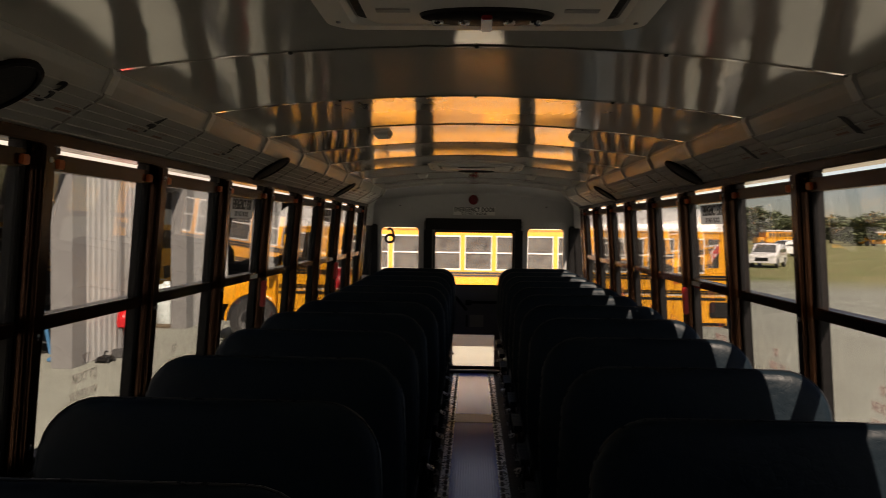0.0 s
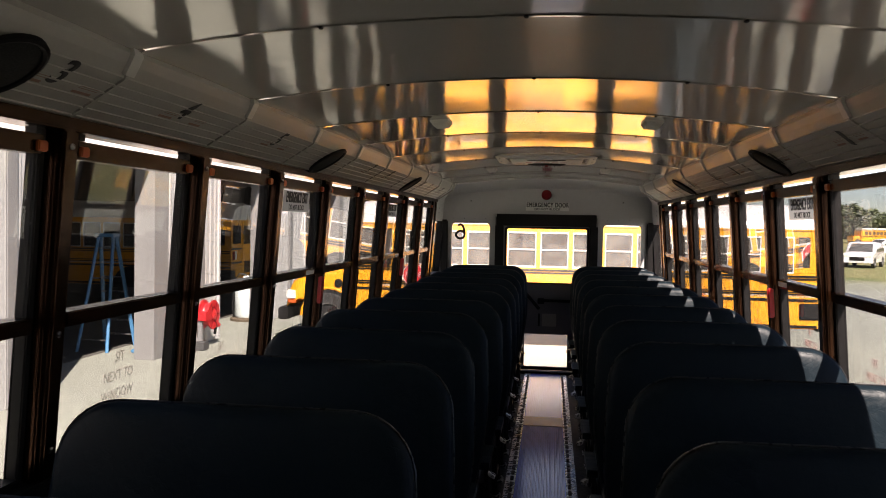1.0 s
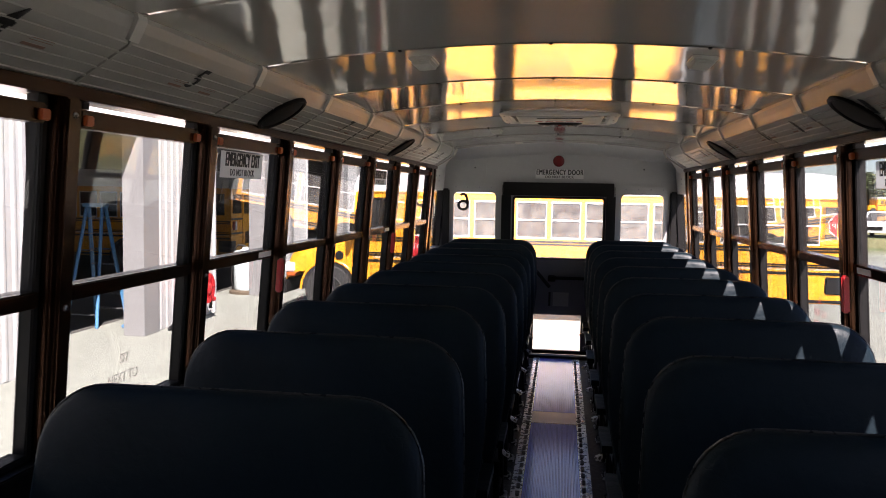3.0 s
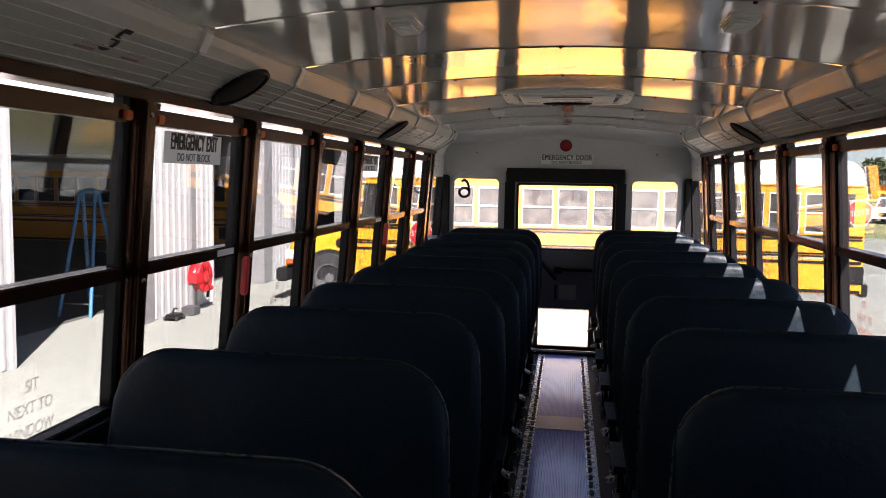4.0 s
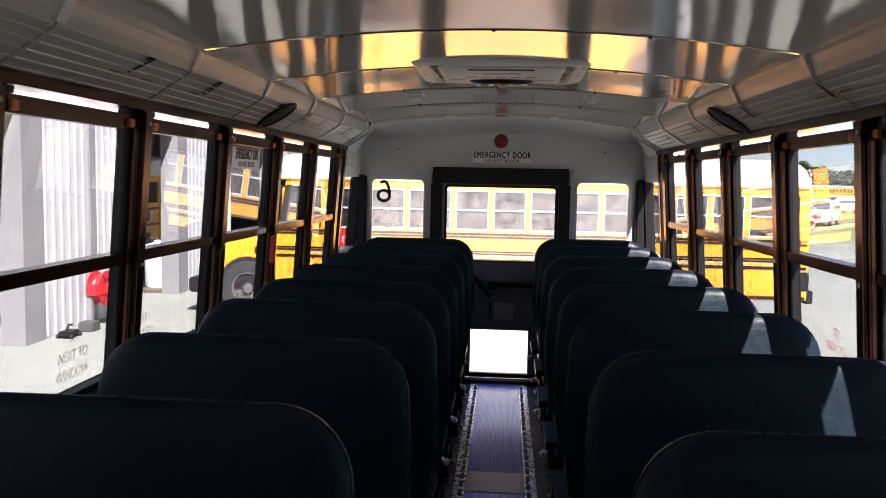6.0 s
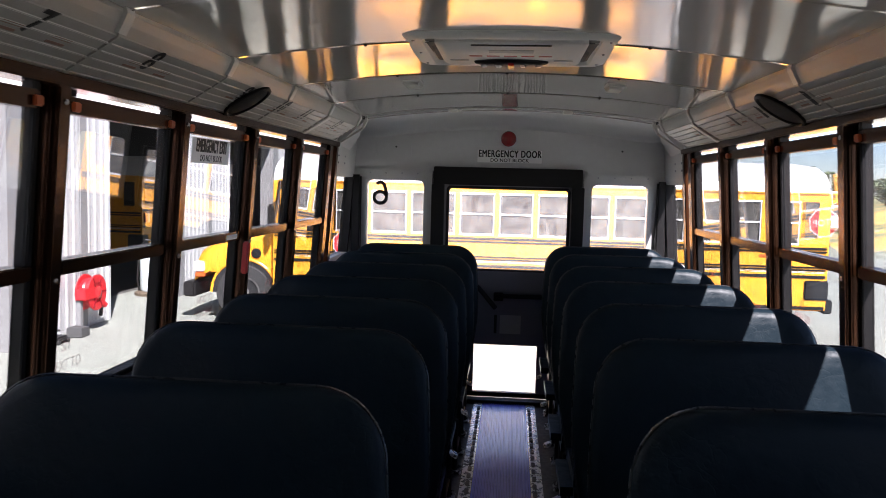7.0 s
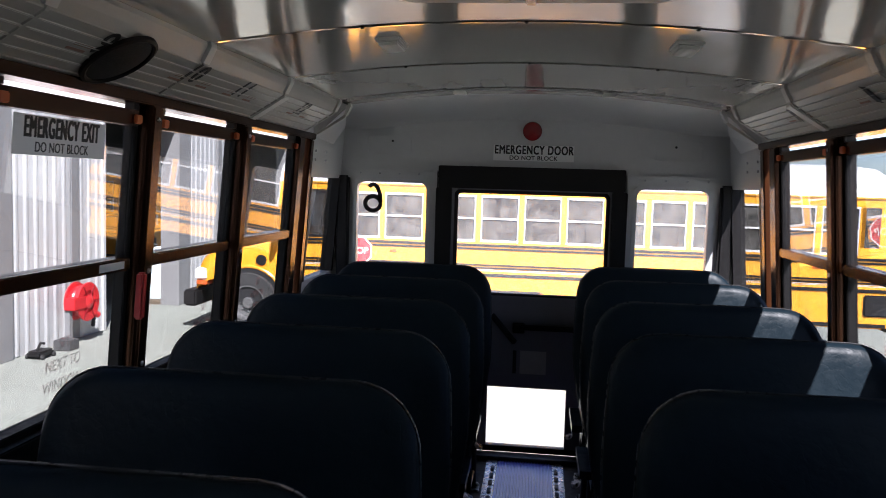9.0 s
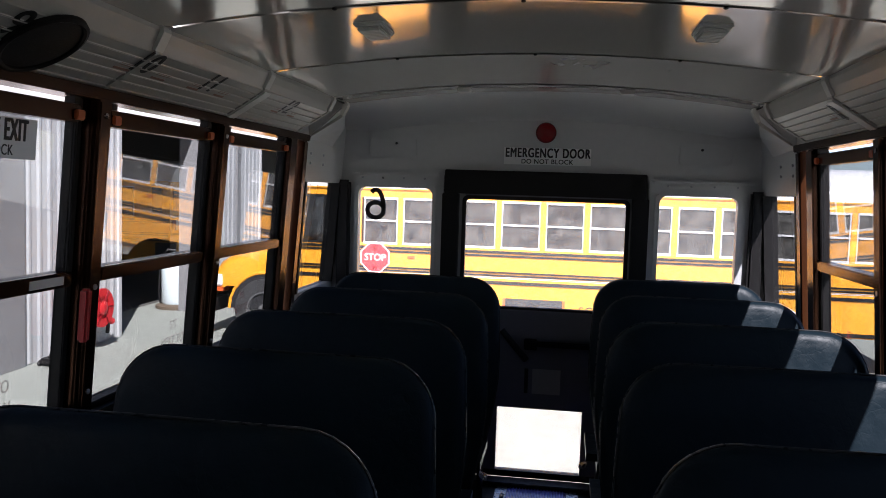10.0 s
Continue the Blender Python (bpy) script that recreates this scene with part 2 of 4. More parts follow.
def lathe(profile, axis_point, axis="z", seg=24, bm=None, close=True):
    """Turns (radius, along) pairs round an axis through a point."""
    rings = []
    for r, a in profile:
        ring = []
        for i in range(seg):
            c, s = r * math.cos(2 * math.pi * i / seg), r * math.sin(2 * math.pi * i / seg)
            p = {"z": (c, s, a), "y": (c, a, s), "x": (a, c, s)}[axis]
            ring.append(Vector(axis_point) + Vector(p))
        rings.append(ring)
    return ring_stack(rings, bm, close)


def tube(points, r, seg=8, bm=None):
    """A round bar along a line of points."""
    pts = [Vector(p) for p in points]
    rings = []
    for i, p in enumerate(pts):
        d = (pts[min(i + 1, len(pts) - 1)] - pts[max(i - 1, 0)]).normalized()
        u = d.cross(Vector((0.31, 0.2, 0.93))).normalized()
        w = d.cross(u)
        rings.append([p + r * (u * math.cos(2 * math.pi * k / seg) + w * math.sin(2 * math.pi * k / seg)) for k in range(seg)])
    return ring_stack(rings, bm)


def lettering(words, size, mat, stretch=1.0, thick=0.0006, bold=0.0, gap=1.0, fat=0.0):
    """A mesh of words, centred, lying in the XY plane."""
    cu = bpy.data.curves.new("lettering", "FONT")
    cu.space_character, cu.offset = gap, fat * size
    cu.body, cu.size, cu.extrude, cu.align_x, cu.align_y = words, size, thick, "CENTER", "CENTER"
    ob = new("lettering", cu)
    me = bpy.data.meshes.new_from_object(ob.evaluated_get(bpy.context.evaluated_depsgraph_get()))
    bpy.data.objects.remove(ob)
    me.transform(Matrix.Diagonal((stretch, 1, 1, 1)))
    if bold:
        bm, more = bmesh.new(), me.copy()
        bm.from_mesh(me)
        for dx, dy, dz in ((bold, 0, 0.0002), (0, bold * 0.7, 0.0004), (bold, bold * 0.7, 0.0006)):
            more.transform(Matrix.Translation((size * dx, size * dy, dz)))
            bm.from_mesh(more)
            more.transform(Matrix.Translation((-size * dx, -size * dy, -dz)))
        bm.to_mesh(me)
        bm.free()
        bpy.data.meshes.remove(more)
    me.materials.clear()
    me.materials.append(mat)
    return me


# ---------- the bus shell ----------
BAY = 0.742
JOINT = [8.258 - BAY * k for k in range(-1, 11)]        # 9.0 at the rear, then forwards
REAR, FRONT, SILL, TOP = 9.87, 0.25, 0.95, 1.815


def wx(z):
    """How far the leaning side walls stand from the middle at a height."""
    return 1.09 + (1.815 - z) * 0.075


def wbox(s, y0, y1, z0, z1, d0, d1, bm=None):
    """A box that follows the leaning wall on side s; d is the way inwards from the wall's inner face."""
    pts = []
    for z in (z0, z1):
        a, b = s * (wx(z) - d0), s * (wx(z) - d1)
        pts += [(a, y0, z), (b, y0, z), (b, y1, z), (a, y1, z)]
    return hexa(bm or bmesh.new(), pts)


ground = part("ground", box(-2500, 2500, -2500, 2500, -1.25, -0.95), GROUND)
tagged(ground, "pale concrete yard giving way to dry grass", "ground", kind="structure")

# floor with its ribbed aisle
floor = part("floor", box(-1.2, 1.2, FRONT, REAR, -0.08, 0.0), RUBBER)
tagged(floor, "black rubber bus floor with a ribbed aisle", "floor", kind="structure")
part("aisle_runner", box(-0.124, 0.182, FRONT, 7.56, 0.0, 0.005), FLOORING, floor, "ribbed dark rubber runner with blue sky sheen in its colour")
part("aisle_runner", box(-0.124, 0.182, 7.85, REAR - 0.06, 0.0, 0.005), FLOORING, floor, "ribbed dark rubber runner with blue sky sheen in its colour")
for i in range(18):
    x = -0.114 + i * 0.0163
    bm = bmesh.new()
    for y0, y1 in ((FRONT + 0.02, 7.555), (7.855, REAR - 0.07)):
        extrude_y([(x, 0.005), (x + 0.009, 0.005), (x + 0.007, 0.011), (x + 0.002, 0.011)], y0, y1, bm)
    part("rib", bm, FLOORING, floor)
part("seam_strip", box(-0.124, 0.182, 7.56, 7.85, 0.0, 0.010), BAND, floor, "smooth worn joining strip", bevel=0.003)
clip = mesh_of(box(-0.011, 0.011, -0.032, 0.032, 0, 0.008), "strip_rib", RUBBER, bevel=0.003)
for x0, x1, mid in ((-0.186, -0.126, -0.146), (0.184, 0.246, 0.203)):
    part("edge_strip", box(x0, x1, FRONT, REAR - 0.06, 0.0, 0.009), STEEL, floor, "worn aluminium edge strip", bevel=0.002)
    for i in range(84):
        shared("strip_rib", clip, floor, pose(mid, 0.5 + i * 0.11, 0.0085))
part("door_threshold", box(-0.42, 0.42, REAR - 0.10, REAR, 0.0, 0.03), RUBBER, floor, bevel=0.004)

# side walls, with sill, header and a rear panel with its own small opening
SMALL = (9.262, 9.82, 1.06, 1.60)
for s, name in ((-1, "wall_left"), (1, "wall_right")):
    bm = bmesh.new()
    for y0, y1, z0, z1 in ((FRONT, REAR, -0.08, SILL - 0.03), (FRONT, REAR, TOP, 2.02), (FRONT, JOINT[-1] - 0.05, SILL - 0.03, TOP),
                           (9.19, SMALL[0], SILL - 0.03, TOP), (SMALL[1], REAR, SILL - 0.03, TOP), (SMALL[0], SMALL[1], SILL - 0.03, SMALL[2]), (SMALL[0], SMALL[1], SMALL[3], TOP)):
        wbox(s, y0, y1, z0, z1, -0.06, 0.0, bm)
    wall = tagged(part(name, bm, WHITE), "white enamelled steel side wall", "wall", kind="structure")
    part("sill_rail", wbox(s, FRONT, 9.19, SILL - 0.035, SILL, -0.05, 0.035), BLACK, wall, "black window sill rail", bevel=0.004)
    part("kick_panel", wbox(s, FRONT, REAR, 0.0, SILL - 0.04, 0.002, 0.012), BLACK, wall, "dark grey lower panel")
    part("header_rail", wbox(s, FRONT, 9.19, 1.785, TOP, -0.05, 0.03), BRONZE, wall, "dark bronze header rail", bevel=0.004)
    for nm, y0, y1, z0, z1 in (("jamb", SMALL[0] - 0.02, SMALL[0], SMALL[2], SMALL[3]), ("jamb", SMALL[1] - 0.008, SMALL[1] + 0.02, SMALL[2], SMALL[3])):
        part(nm, wbox(s, y0, y1, z0, z1, -0.058 if y0 > 9.5 else -0.02, 0.01), BLACK, wall, "black rubber window seal")
    part("pane", wbox(s, SMALL[0], SMALL[1], SMALL[2], SMALL[3], -0.034, -0.030), GLASS, wall, "clear small side pane")
    for z in (1.69, 1.735):
        for y in (9.30, 9.50):
            part("screw", lathe([(0.007, -0.004), (0.007, 0.003), (0.004, 0.005)], (s * (wx(z) - 0.002), y, z), "x", 8), STEEL, wall)
    # pillars
    for k, y in enumerate(JOINT):
        y0, y1 = y - 0.042, y + 0.042
        p = tagged(thing("pillar", "dark bronze window pillar", "pillar", "window pillars", "structure"))
        if k:
            part("post", wbox(s, y0, y1, SILL, 1.785, -0.038, 0.022), BRONZE, p, bevel=0.005)
            part("cover", wbox(s, y - 0.028, y + 0.028, SILL, 1.785, 0.0225, 0.036), BRONZE, p, bevel=0.006)
        else:
            part("post", wbox(s, 8.958, 9.042, SILL, 1.785, -0.038, 0.022), BRONZE, p, bevel=0.005)
            part("post", wbox(s, 9.135, 9.19, SILL, 1.785, -0.038, 0.022), BRONZE, p, bevel=0.005)
        for z in (1.745, 1.30, 1.02):
            if k:
                part("screw", lathe([(0.008, -0.002), (0.008, 0.003), (0.004, 0.006)], (s * (wx(z) - 0.036), y, z), "x", 8), STEEL, p)


def window(s, y0, y1, name, label):
    w = thing(name, label, "window", "side windows", "structure")
    f = 0.022
    part("jamb", wbox(s, y0, y0 + f, SILL, 1.785, -0.038, -0.002), BLACK, w, bevel=0.003)
    part("jamb", wbox(s, y1 - f, y1, SILL, 1.785, -0.038, -0.002), BLACK, w, bevel=0.003)
    part("bottom_rail", wbox(s, y0 + f, y1 - f, SILL, SILL + 0.018, -0.045, 0.006), BLACK, w, bevel=0.003)
    part("meeting_rail", wbox(s, y0 + f, y1 - f, 1.308, 1.346, -0.045, 0.014), BRONZE, w, bevel=0.004)
    up = part("upper_sash", wbox(s, y0 + f, y1 - f, 1.722, 1.766, -0.030, 0.010), BRONZE, w, "dark bronze sash rail", bevel=0.004)
    part("pane", wbox(s, y0 + f, y1 - f, 1.346, 1.722, -0.014, -0.010), GLASS, up, "dusty tinted upper pane")
    for a in (y0 + f + 0.002, y1 - f - 0.036):
        part("latch", wbox(s, a, a + 0.034, 1.727, 1.752, 0.0105, 0.022), ORANGE, up, "orange spring latch", bevel=0.003)
        part("slide_block", wbox(s, a + 0.006, a + 0.03, 1.767, 1.784, -0.02, 0.008), BLACK, up)
    part("pane", wbox(s, y0 + f, y1 - f, SILL + 0.018, 1.308, -0.034, -0.030), GLASS, w, "lightly tinted lower pane")
    return w


def on_wall(s, y, z, d):
    """A frame on the inner face of side s for flat work: its x along the wall, readable from inside."""
    lean = math.atan(0.075)
    x = s * (wx(z) - d)
    ex = Vector((0, -s, 0))
    ey = Vector((-s * math.sin(lean), 0, math.cos(lean)))
    ez = ex.cross(ey)
    m = Matrix((ex, ey, ez)).transposed().to_4x4()
    m.translation = (x, y, z)
    return m


EXIT = lettering("EMERGENCY EXIT", 0.068, INK, 0.50, bold=0.05, gap=1.16)
BLOCK = lettering("DO NOT BLOCK", 0.034, INK, 0.82, gap=1.06)
SIT = [lettering(t, 0.043, STENCIL_INK, 0.85) for t in ("SIT", "NEXT TO", "WINDOW")]
decals = random.Random(5)
STENCIL = {(-1, 8): (0.03, 1.125), (-1, 4): (-0.19, 1.045), (-1, 2): (0.21, 1.047), (1, 3): (0.17, 1.085)}
for s in (-1, 1):
    for k in range(1, len(JOINT)):
        y0, y1 = JOINT[k] + 0.042, JOINT[k - 1] - 0.042
        exit_window = k == 6 or (k == 3 and s < 0)
        mid = (y0 + y1) / 2 - 0.025 - (0.03 if s > 0 else 0.0)
        w = window(s, y0, y1, "window_%d" % (k + (20 if s > 0 else 0)), "emergency exit side window in dark bronze frame" if exit_window else "split sash side window in dark bronze frame")
        if exit_window:
            part("plate", wbox(s, mid - 0.19, mid + 0.19, 1.622, 1.714, -0.0098, -0.0086), FILM, w, "white emergency exit decal")
            shared("lettering", EXIT, w, on_wall(s, mid, 1.683, -0.0075))
            shared("lettering", BLOCK, w, on_wall(s, mid, 1.640, -0.0075))
            part("release_handle", wbox(s, y1 - 0.006, y1 + 0.016, 1.16, 1.30, 0.0225, 0.05), RED, w, "red release handle", bevel=0.006)
            part("maker_plate", wbox(s, y1 - 0.19, y1 - 0.06, 1.316, 1.338, 0.0142, 0.0152), DECAL, w, "small white instruction plate")
        along, rise = STENCIL.get((s, k), (decals.uniform(-0.08, 0.12), decals.uniform(1.03, 1.09)))
        for i, me in enumerate(SIT if (s, k) != (-1, 6) else ()):
            shared("lettering", me, w, on_wall(s, (y0 + y1) / 2 + along, rise + 0.054 - 0.054 * i, -0.0275))

# ceiling: one shallow vault of bowed panels with lapped seams
N = 28


def vault(x):
    return 1.966 + 0.070 * (1 - (x / 0.915) ** 2)


bm = bmesh.new()
joints = sorted([FRONT] + JOINT[1:] + [9.0, 9.25])
for a, b in zip(joints, joints[1:]):
    rows = []
    for y, up in ((a, -0.0035), (a + 0.012, -0.0035), (a + 0.0125, 0.0), (a + (b - a) * 0.35, 0.0045), (a + (b - a) * 0.7, 0.0045), (b - 0.001, 0.0)):
        rows.append([bm.verts.new((-0.915 + 1.83 * i / N, y, vault(-0.915 + 1.83 * i / N) + up)) for i in range(N + 1)])
    for r0, r1 in zip(rows, rows[1:]):
        for i in range(N):
            bm.faces.new((r0[i], r0[i + 1], r1[i + 1], r1[i]))
box(-1.2, 1.2, FRONT, REAR + 0.05, 2.06, 2.10, bm)
ceiling = tagged(part("ceiling", bm, CEILING, smooth=True), "glossy pale enamelled vaulted ceiling with lapped seams", "ceiling", kind="structure")

for y in joints[1:-2]:
    for x in (-0.46, 0.0, 0.46):
        part("screw", lathe([(0.006, 0.002), (0.006, -0.002), (0.003, -0.004)], (x, y + 0.006, vault(x) - 0.003), "z", 8), BLACK, ceiling)

# rear dome between the last seam and the rear wall
bm = bmesh.new()
rows = []
for t in range(9):
    f = t / 8
    y = 9.2485 + (REAR - 9.2485) * math.sin(f * math.pi / 2)
    drop = 0.075 * (1 - math.cos(f * math.pi / 2))
    rows.append([bm.verts.new((-1.13 + 2.26 * i / N, y, vault(max(-0.915, min(0.915, -1.13 + 2.26 * i / N))) - drop - 0.0004)) for i in range(N + 1)])
for r0, r1 in zip(rows, rows[1:]):
    for i in range(N):
        bm.faces.new((r0[i], r0[i + 1], r1[i + 1], r1[i]))
tagged(part("trim_dome", bm, WHITE, smooth=True), "white rounded rear dome panel", "dome panel", kind="structure")

# cove panels on both sides with a lip rail, grooved boards and joint straps
for s in (-1, 1):
    cove = thing("trim_cove_%s" % ("left" if s < 0 else "right"), "grey perforated cove panels above the windows", "cove panel", kind="structure")
    spans = list(zip(joints, joints[1:]))
    for a, b in spans[:-1]:
        prof = [(0.905, 1.972), (0.902, 1.958), (0.912, 1.934), (0.926, 1.908)]
        steps = 5
        for i in range(steps):
            f0, f1 = i / steps, (i + 1) / steps - 0.035
            prof += [(0.926 + 0.136 * f0, 1.904 - 0.084 * f0), (0.926 + 0.136 * f1, 1.904 - 0.084 * f1), (0.9235 + 0.136 * f1, 1.900 - 0.084 * f1), (0.9235 + 0.136 * (f1 + 0.03), 1.900 - 0.084 * (f1 + 0.03))]
        prof += [(1.064, 1.817), (1.095, 1.817), (1.095, 1.99), (0.93, 1.99)]
        prof = [(s * x, z) for x, z in prof]
        board = part("cove_board", extrude_y(prof, a + 0.004, b - 0.004), COVE, cove, "grooved grey cove board")
        # Beads are white on grey boards, painting the light that they catch.
        for i in range(1, steps if a > 5.0 else 1):
            f = i / steps - 0.02
            x, z = 0.926 + 0.136 * f, 1.904 - 0.084 * f
            bead = [(x - 0.0042, z - 0.0005), (x - 0.0030, z - 0.0042), (x + 0.0006, z - 0.0048), (x + 0.002, z - 0.0015)]
            part("bead", extrude_y([(s * p, q) for p, q in bead], a + 0.02, b - 0.02), PLASTIC, board)
    for y in JOINT + [9.22]:
        prof = [(0.900, 1.974), (0.897, 1.956), (0.908, 1.932), (0.921, 1.905), (0.925, 1.899), (1.062, 1.814), (1.066, 1.820), (0.93, 1.912), (0.91, 1.974)]
        part("joint_strap", extrude_y([(s * x, z) for x, z in prof], y - 0.006, y + 0.006), COVE, cove)
        part("rail_clip", extrude_y([(s * x, z) for x, z in ((0.894, 1.972), (0.891, 1.955), (0.902, 1.932), (0.915, 1.908), (0.925, 1.912), (0.91, 1.974))], y - 0.02, y + 0.02), PLASTIC, cove, "pale rail clip")
    strap = [(0.923, 1.9005), (0.926, 1.8935), (1.060, 1.8105), (1.063, 1.8165)]
    part("strap_plate", extrude_y([(s * x, z) for x, z in strap], 8.262, 8.318), PLASTIC, cove, "wide pale joint strap", bevel=0.001)
    # Thin black tube draws the dark line where cove meets ceiling.
    part("gasket", tube([(s * 0.909, FRONT + 0.01, 1.9655), (s * 0.909, 9.24, 1.9655)], 0.004, 6), BLACK, cove, "thin dark line along the ceiling joint")
    # closing piece towards the rear
    part("end_panel", hexa(bmesh.new(), [(s * 0.915, 9.24, 1.96), (s * 1.09, 9.24, 1.80), (s * 1.09, 9.62, 1.78), (s * 1.02, 9.62, 1.88), (s * 0.93, 9.24, 1.99), (s * 1.10, 9.24, 1.99), (s * 1.10, 9.62, 1.99), (s * 1.03, 9.62, 1.96)]), WHITE, cove, bevel=0.006)

# rear wall with two side windows and the emergency door opening
bm = bmesh.new()
WL, WR, WZ = (-1.015, -0.585), (0.59, 1.0), (1.00, 1.595)
for x0, x1, z0, z1 in ((-1.25, -1.15, -0.08, 1.0), (1.15, 1.25, -0.08, 1.0), (-1.15, WL[0], -0.08, 2.06), (WL[0], WL[1], -0.08, WZ[0]), (WL[0], WL[1], WZ[1], 2.06), (WL[1], -0.50, -0.08, 2.06), (-0.50, 0.50, 1.66, 2.06),
                       (0.50, WR[0], -0.08, 2.06), (WR[0], WR[1], -0.08, WZ[0]), (WR[0], WR[1], WZ[1], 2.06), (WR[1], 1.15, -0.08, 2.06)):
    box(x0, x1, REAR, REAR + 0.06, z0, z1, bm)
rear = tagged(part("wall_rear", bm, WHITE), "white enamelled rear wall around the emergency door", "wall", kind="structure")


def rounded(x0, x1, z0, z1, r, n=5):
    pts = []
    for cx, cz, a in ((x1 - r, z1 - r, 0), (x0 + r, z1 - r, 90), (x0 + r, z0 + r, 180), (x1 - r, z0 + r, 270)):
        for i in range(n + 1):
            t = radians(a + 90 * i / n)
            pts.append((cx + r * math.cos(t), cz + r * math.sin(t)))
    return pts


def frame_ring(x0, x1, z0, z1, r, wide, y0, y1):
    """A rounded window frame standing in an XZ plane."""
    outer, inner = rounded(x0, x1, z0, z1, r), rounded(x0 + wide, x1 - wide, z0 + wide, z1 - wide, max(0.01, r - wide * 0.5))
    bm = bmesh.new()
    rows = [[bm.verts.new((x, y, z)) for x, z in ring] for ring, y in ((outer, y1), (outer, y0), (inner, y0), (inner, y1))]
    n = len(outer)
    for a, b in zip(rows, rows[1:] + rows[:1]):
        for i in range(n):
            bm.faces.new((a[i], a[(i + 1) % n], b[(i + 1) % n], b[i]))
    return bm


def ribbon(line, wide, bm=None):
    """A flat painted stroke along a line of (x, z) points."""
    bm = bm or bmesh.new()
    rows = []
    for i, (x, z) in enumerate(line):
        a, b = Vector(line[max(i - 1, 0)]), Vector(line[min(i + 1, len(line) - 1)])
        d = (b - a).normalized() * wide / 2
        rows.append([bm.verts.new((x + k * d.y, y, z - k * d.x)) for k, y in ((-1, 0), (1, 0), (1, 0.0012), (-1, 0.0012))])
    for p, q in zip(rows, rows[1:]):
        for i in range(4):
            bm.faces.new((p[i], p[(i + 1) % 4], q[(i + 1) % 4], q[i]))
    return bm


for i, (x0, x1) in enumerate((WL, WR)):
    w = thing("window_%d" % (41 + i), "fixed rear window with rounded corners", "window", "rear windows", "structure")
    part("window_frame", frame_ring(x0 - 0.012, x1 + 0.012, WZ[0] - 0.012, WZ[1] + 0.012, 0.05, 0.022, REAR - 0.006, REAR + 0.05), WHITE, w)
    part("pane", box(x0, x1, REAR + 0.03, REAR + 0.034, WZ[0], WZ[1]), REARGLASS, w)
    if i == 0:
        ring = [(0.046 * math.cos(a), -0.033 + 0.042 * math.sin(a)) for a in [2 * math.pi * k / 24 for k in range(25)]]
        stem = [(0.046 * math.cos(a), -0.033 + 0.112 * math.sin(a)) for a in [radians(4 + 118 * k / 14) for k in range(15)]]
        six = part("numeral", ribbon(stem, 0.025, ribbon(ring, 0.025)), INK, w, "black painted numeral, seen in reverse")
        six.matrix_basis = pose(-0.915, REAR + 0.026, 1.492)
for s in (-1, 1):
    part("corner_post", box(min(s * 1.045, s * 1.115), max(s * 1.045, s * 1.115), REAR - 0.05, REAR - 0.002, 0.5, 1.62), BLACK, rear, "black padded corner post", bevel=0.012)
    part("access_cover", frame_ring(s * 0.82 - 0.13, s * 0.82 + 0.13, 1.745, 1.86, 0.02, 0.006, REAR - 0.006, REAR - 0.001), WHITE, rear)
    part("screw", lathe([(0.007, 0.0), (0.007, -0.004), (0.004, -0.006)], (s * 0.80, REAR, 1.825), "y", 10), INK, rear)
    for j in range(4):
        part("screw", lathe([(0.006, 0.0), (0.006, -0.003), (0.003, -0.005)], (s * (0.64 + 0.115 * j), REAR, 1.637), "y", 8), STEEL, rear)
part("ledge", box(-1.08, -0.56, REAR - 0.03, REAR - 0.001, 1.652, 1.668), WHITE, rear, bevel=0.005)
part("ledge", box(0.56, 1.08, REAR - 0.03, REAR - 0.001, 1.652, 1.668), WHITE, rear, bevel=0.005)
part("warning_lamp", lathe([(0.054, 0.0), (0.054, -0.012), (0.045, -0.026), (0.018, -0.034)], (0.002, REAR, 1.897), "y", 28), REDLENS, rear, "round red warning lamp", smooth=True)
plate = part("sign_plate", box(-0.215, 0.24, REAR - 0.004, REAR - 0.001, 1.728, 1.817), DECAL, rear, "white emergency door sign")
shared("lettering", lettering("EMERGENCY DOOR", 0.068, INK, 0.66, bold=0.05, gap=1.14), plate, Matrix.Translation((0.012, REAR - 0.0055, 1.787)) @ pose(0, 0, 0, 90, 0, 0))
shared("lettering", lettering("DO NOT BLOCK", 0.034, INK, 1.0, bold=0.03, gap=1.08), plate, Matrix.Translation((0.012, REAR - 0.0055, 1.744)) @ pose(0, 0, 0, 90, 0, 0))

door = thing("door_1", "dark rear emergency door with upper and lower glass", "emergency door", kind="structure")
part("header_box", box(-0.517, 0.525, REAR - 0.09, REAR + 0.0, 1.565, 1.69), BLACK, door, "black padded header", bevel=0.004)
for x0, x1 in ((-0.535, -0.445), (0.460, 0.545)):
    part("jamb", box(x0, x1, REAR - 0.045, REAR - 0.001, 0.0, 1.565), BLACK, door, "black padded door jamb", bevel=0.004)
    part("jamb_lining", box(x0, x1, REAR, REAR + 0.055, 0.0, 1.66), BLACK, door)
part("stile", box(-0.470, -0.415, REAR, REAR + 0.045, 0.03, 1.60), TRIM, door, bevel=0.004)
part("stile", box(0.437, 0.485, REAR, REAR + 0.045, 0.03, 1.60), TRIM, door, bevel=0.004)
part("top_rail", box(-0.415, 0.437, REAR, REAR + 0.045, 1.545, 1.64), GREYPANEL, door)
part("door_panel", box(-0.415, 0.437, REAR, REAR + 0.045, 0.415, 0.957), GREYPANEL, door, "grey painted door panel", bevel=0.004)
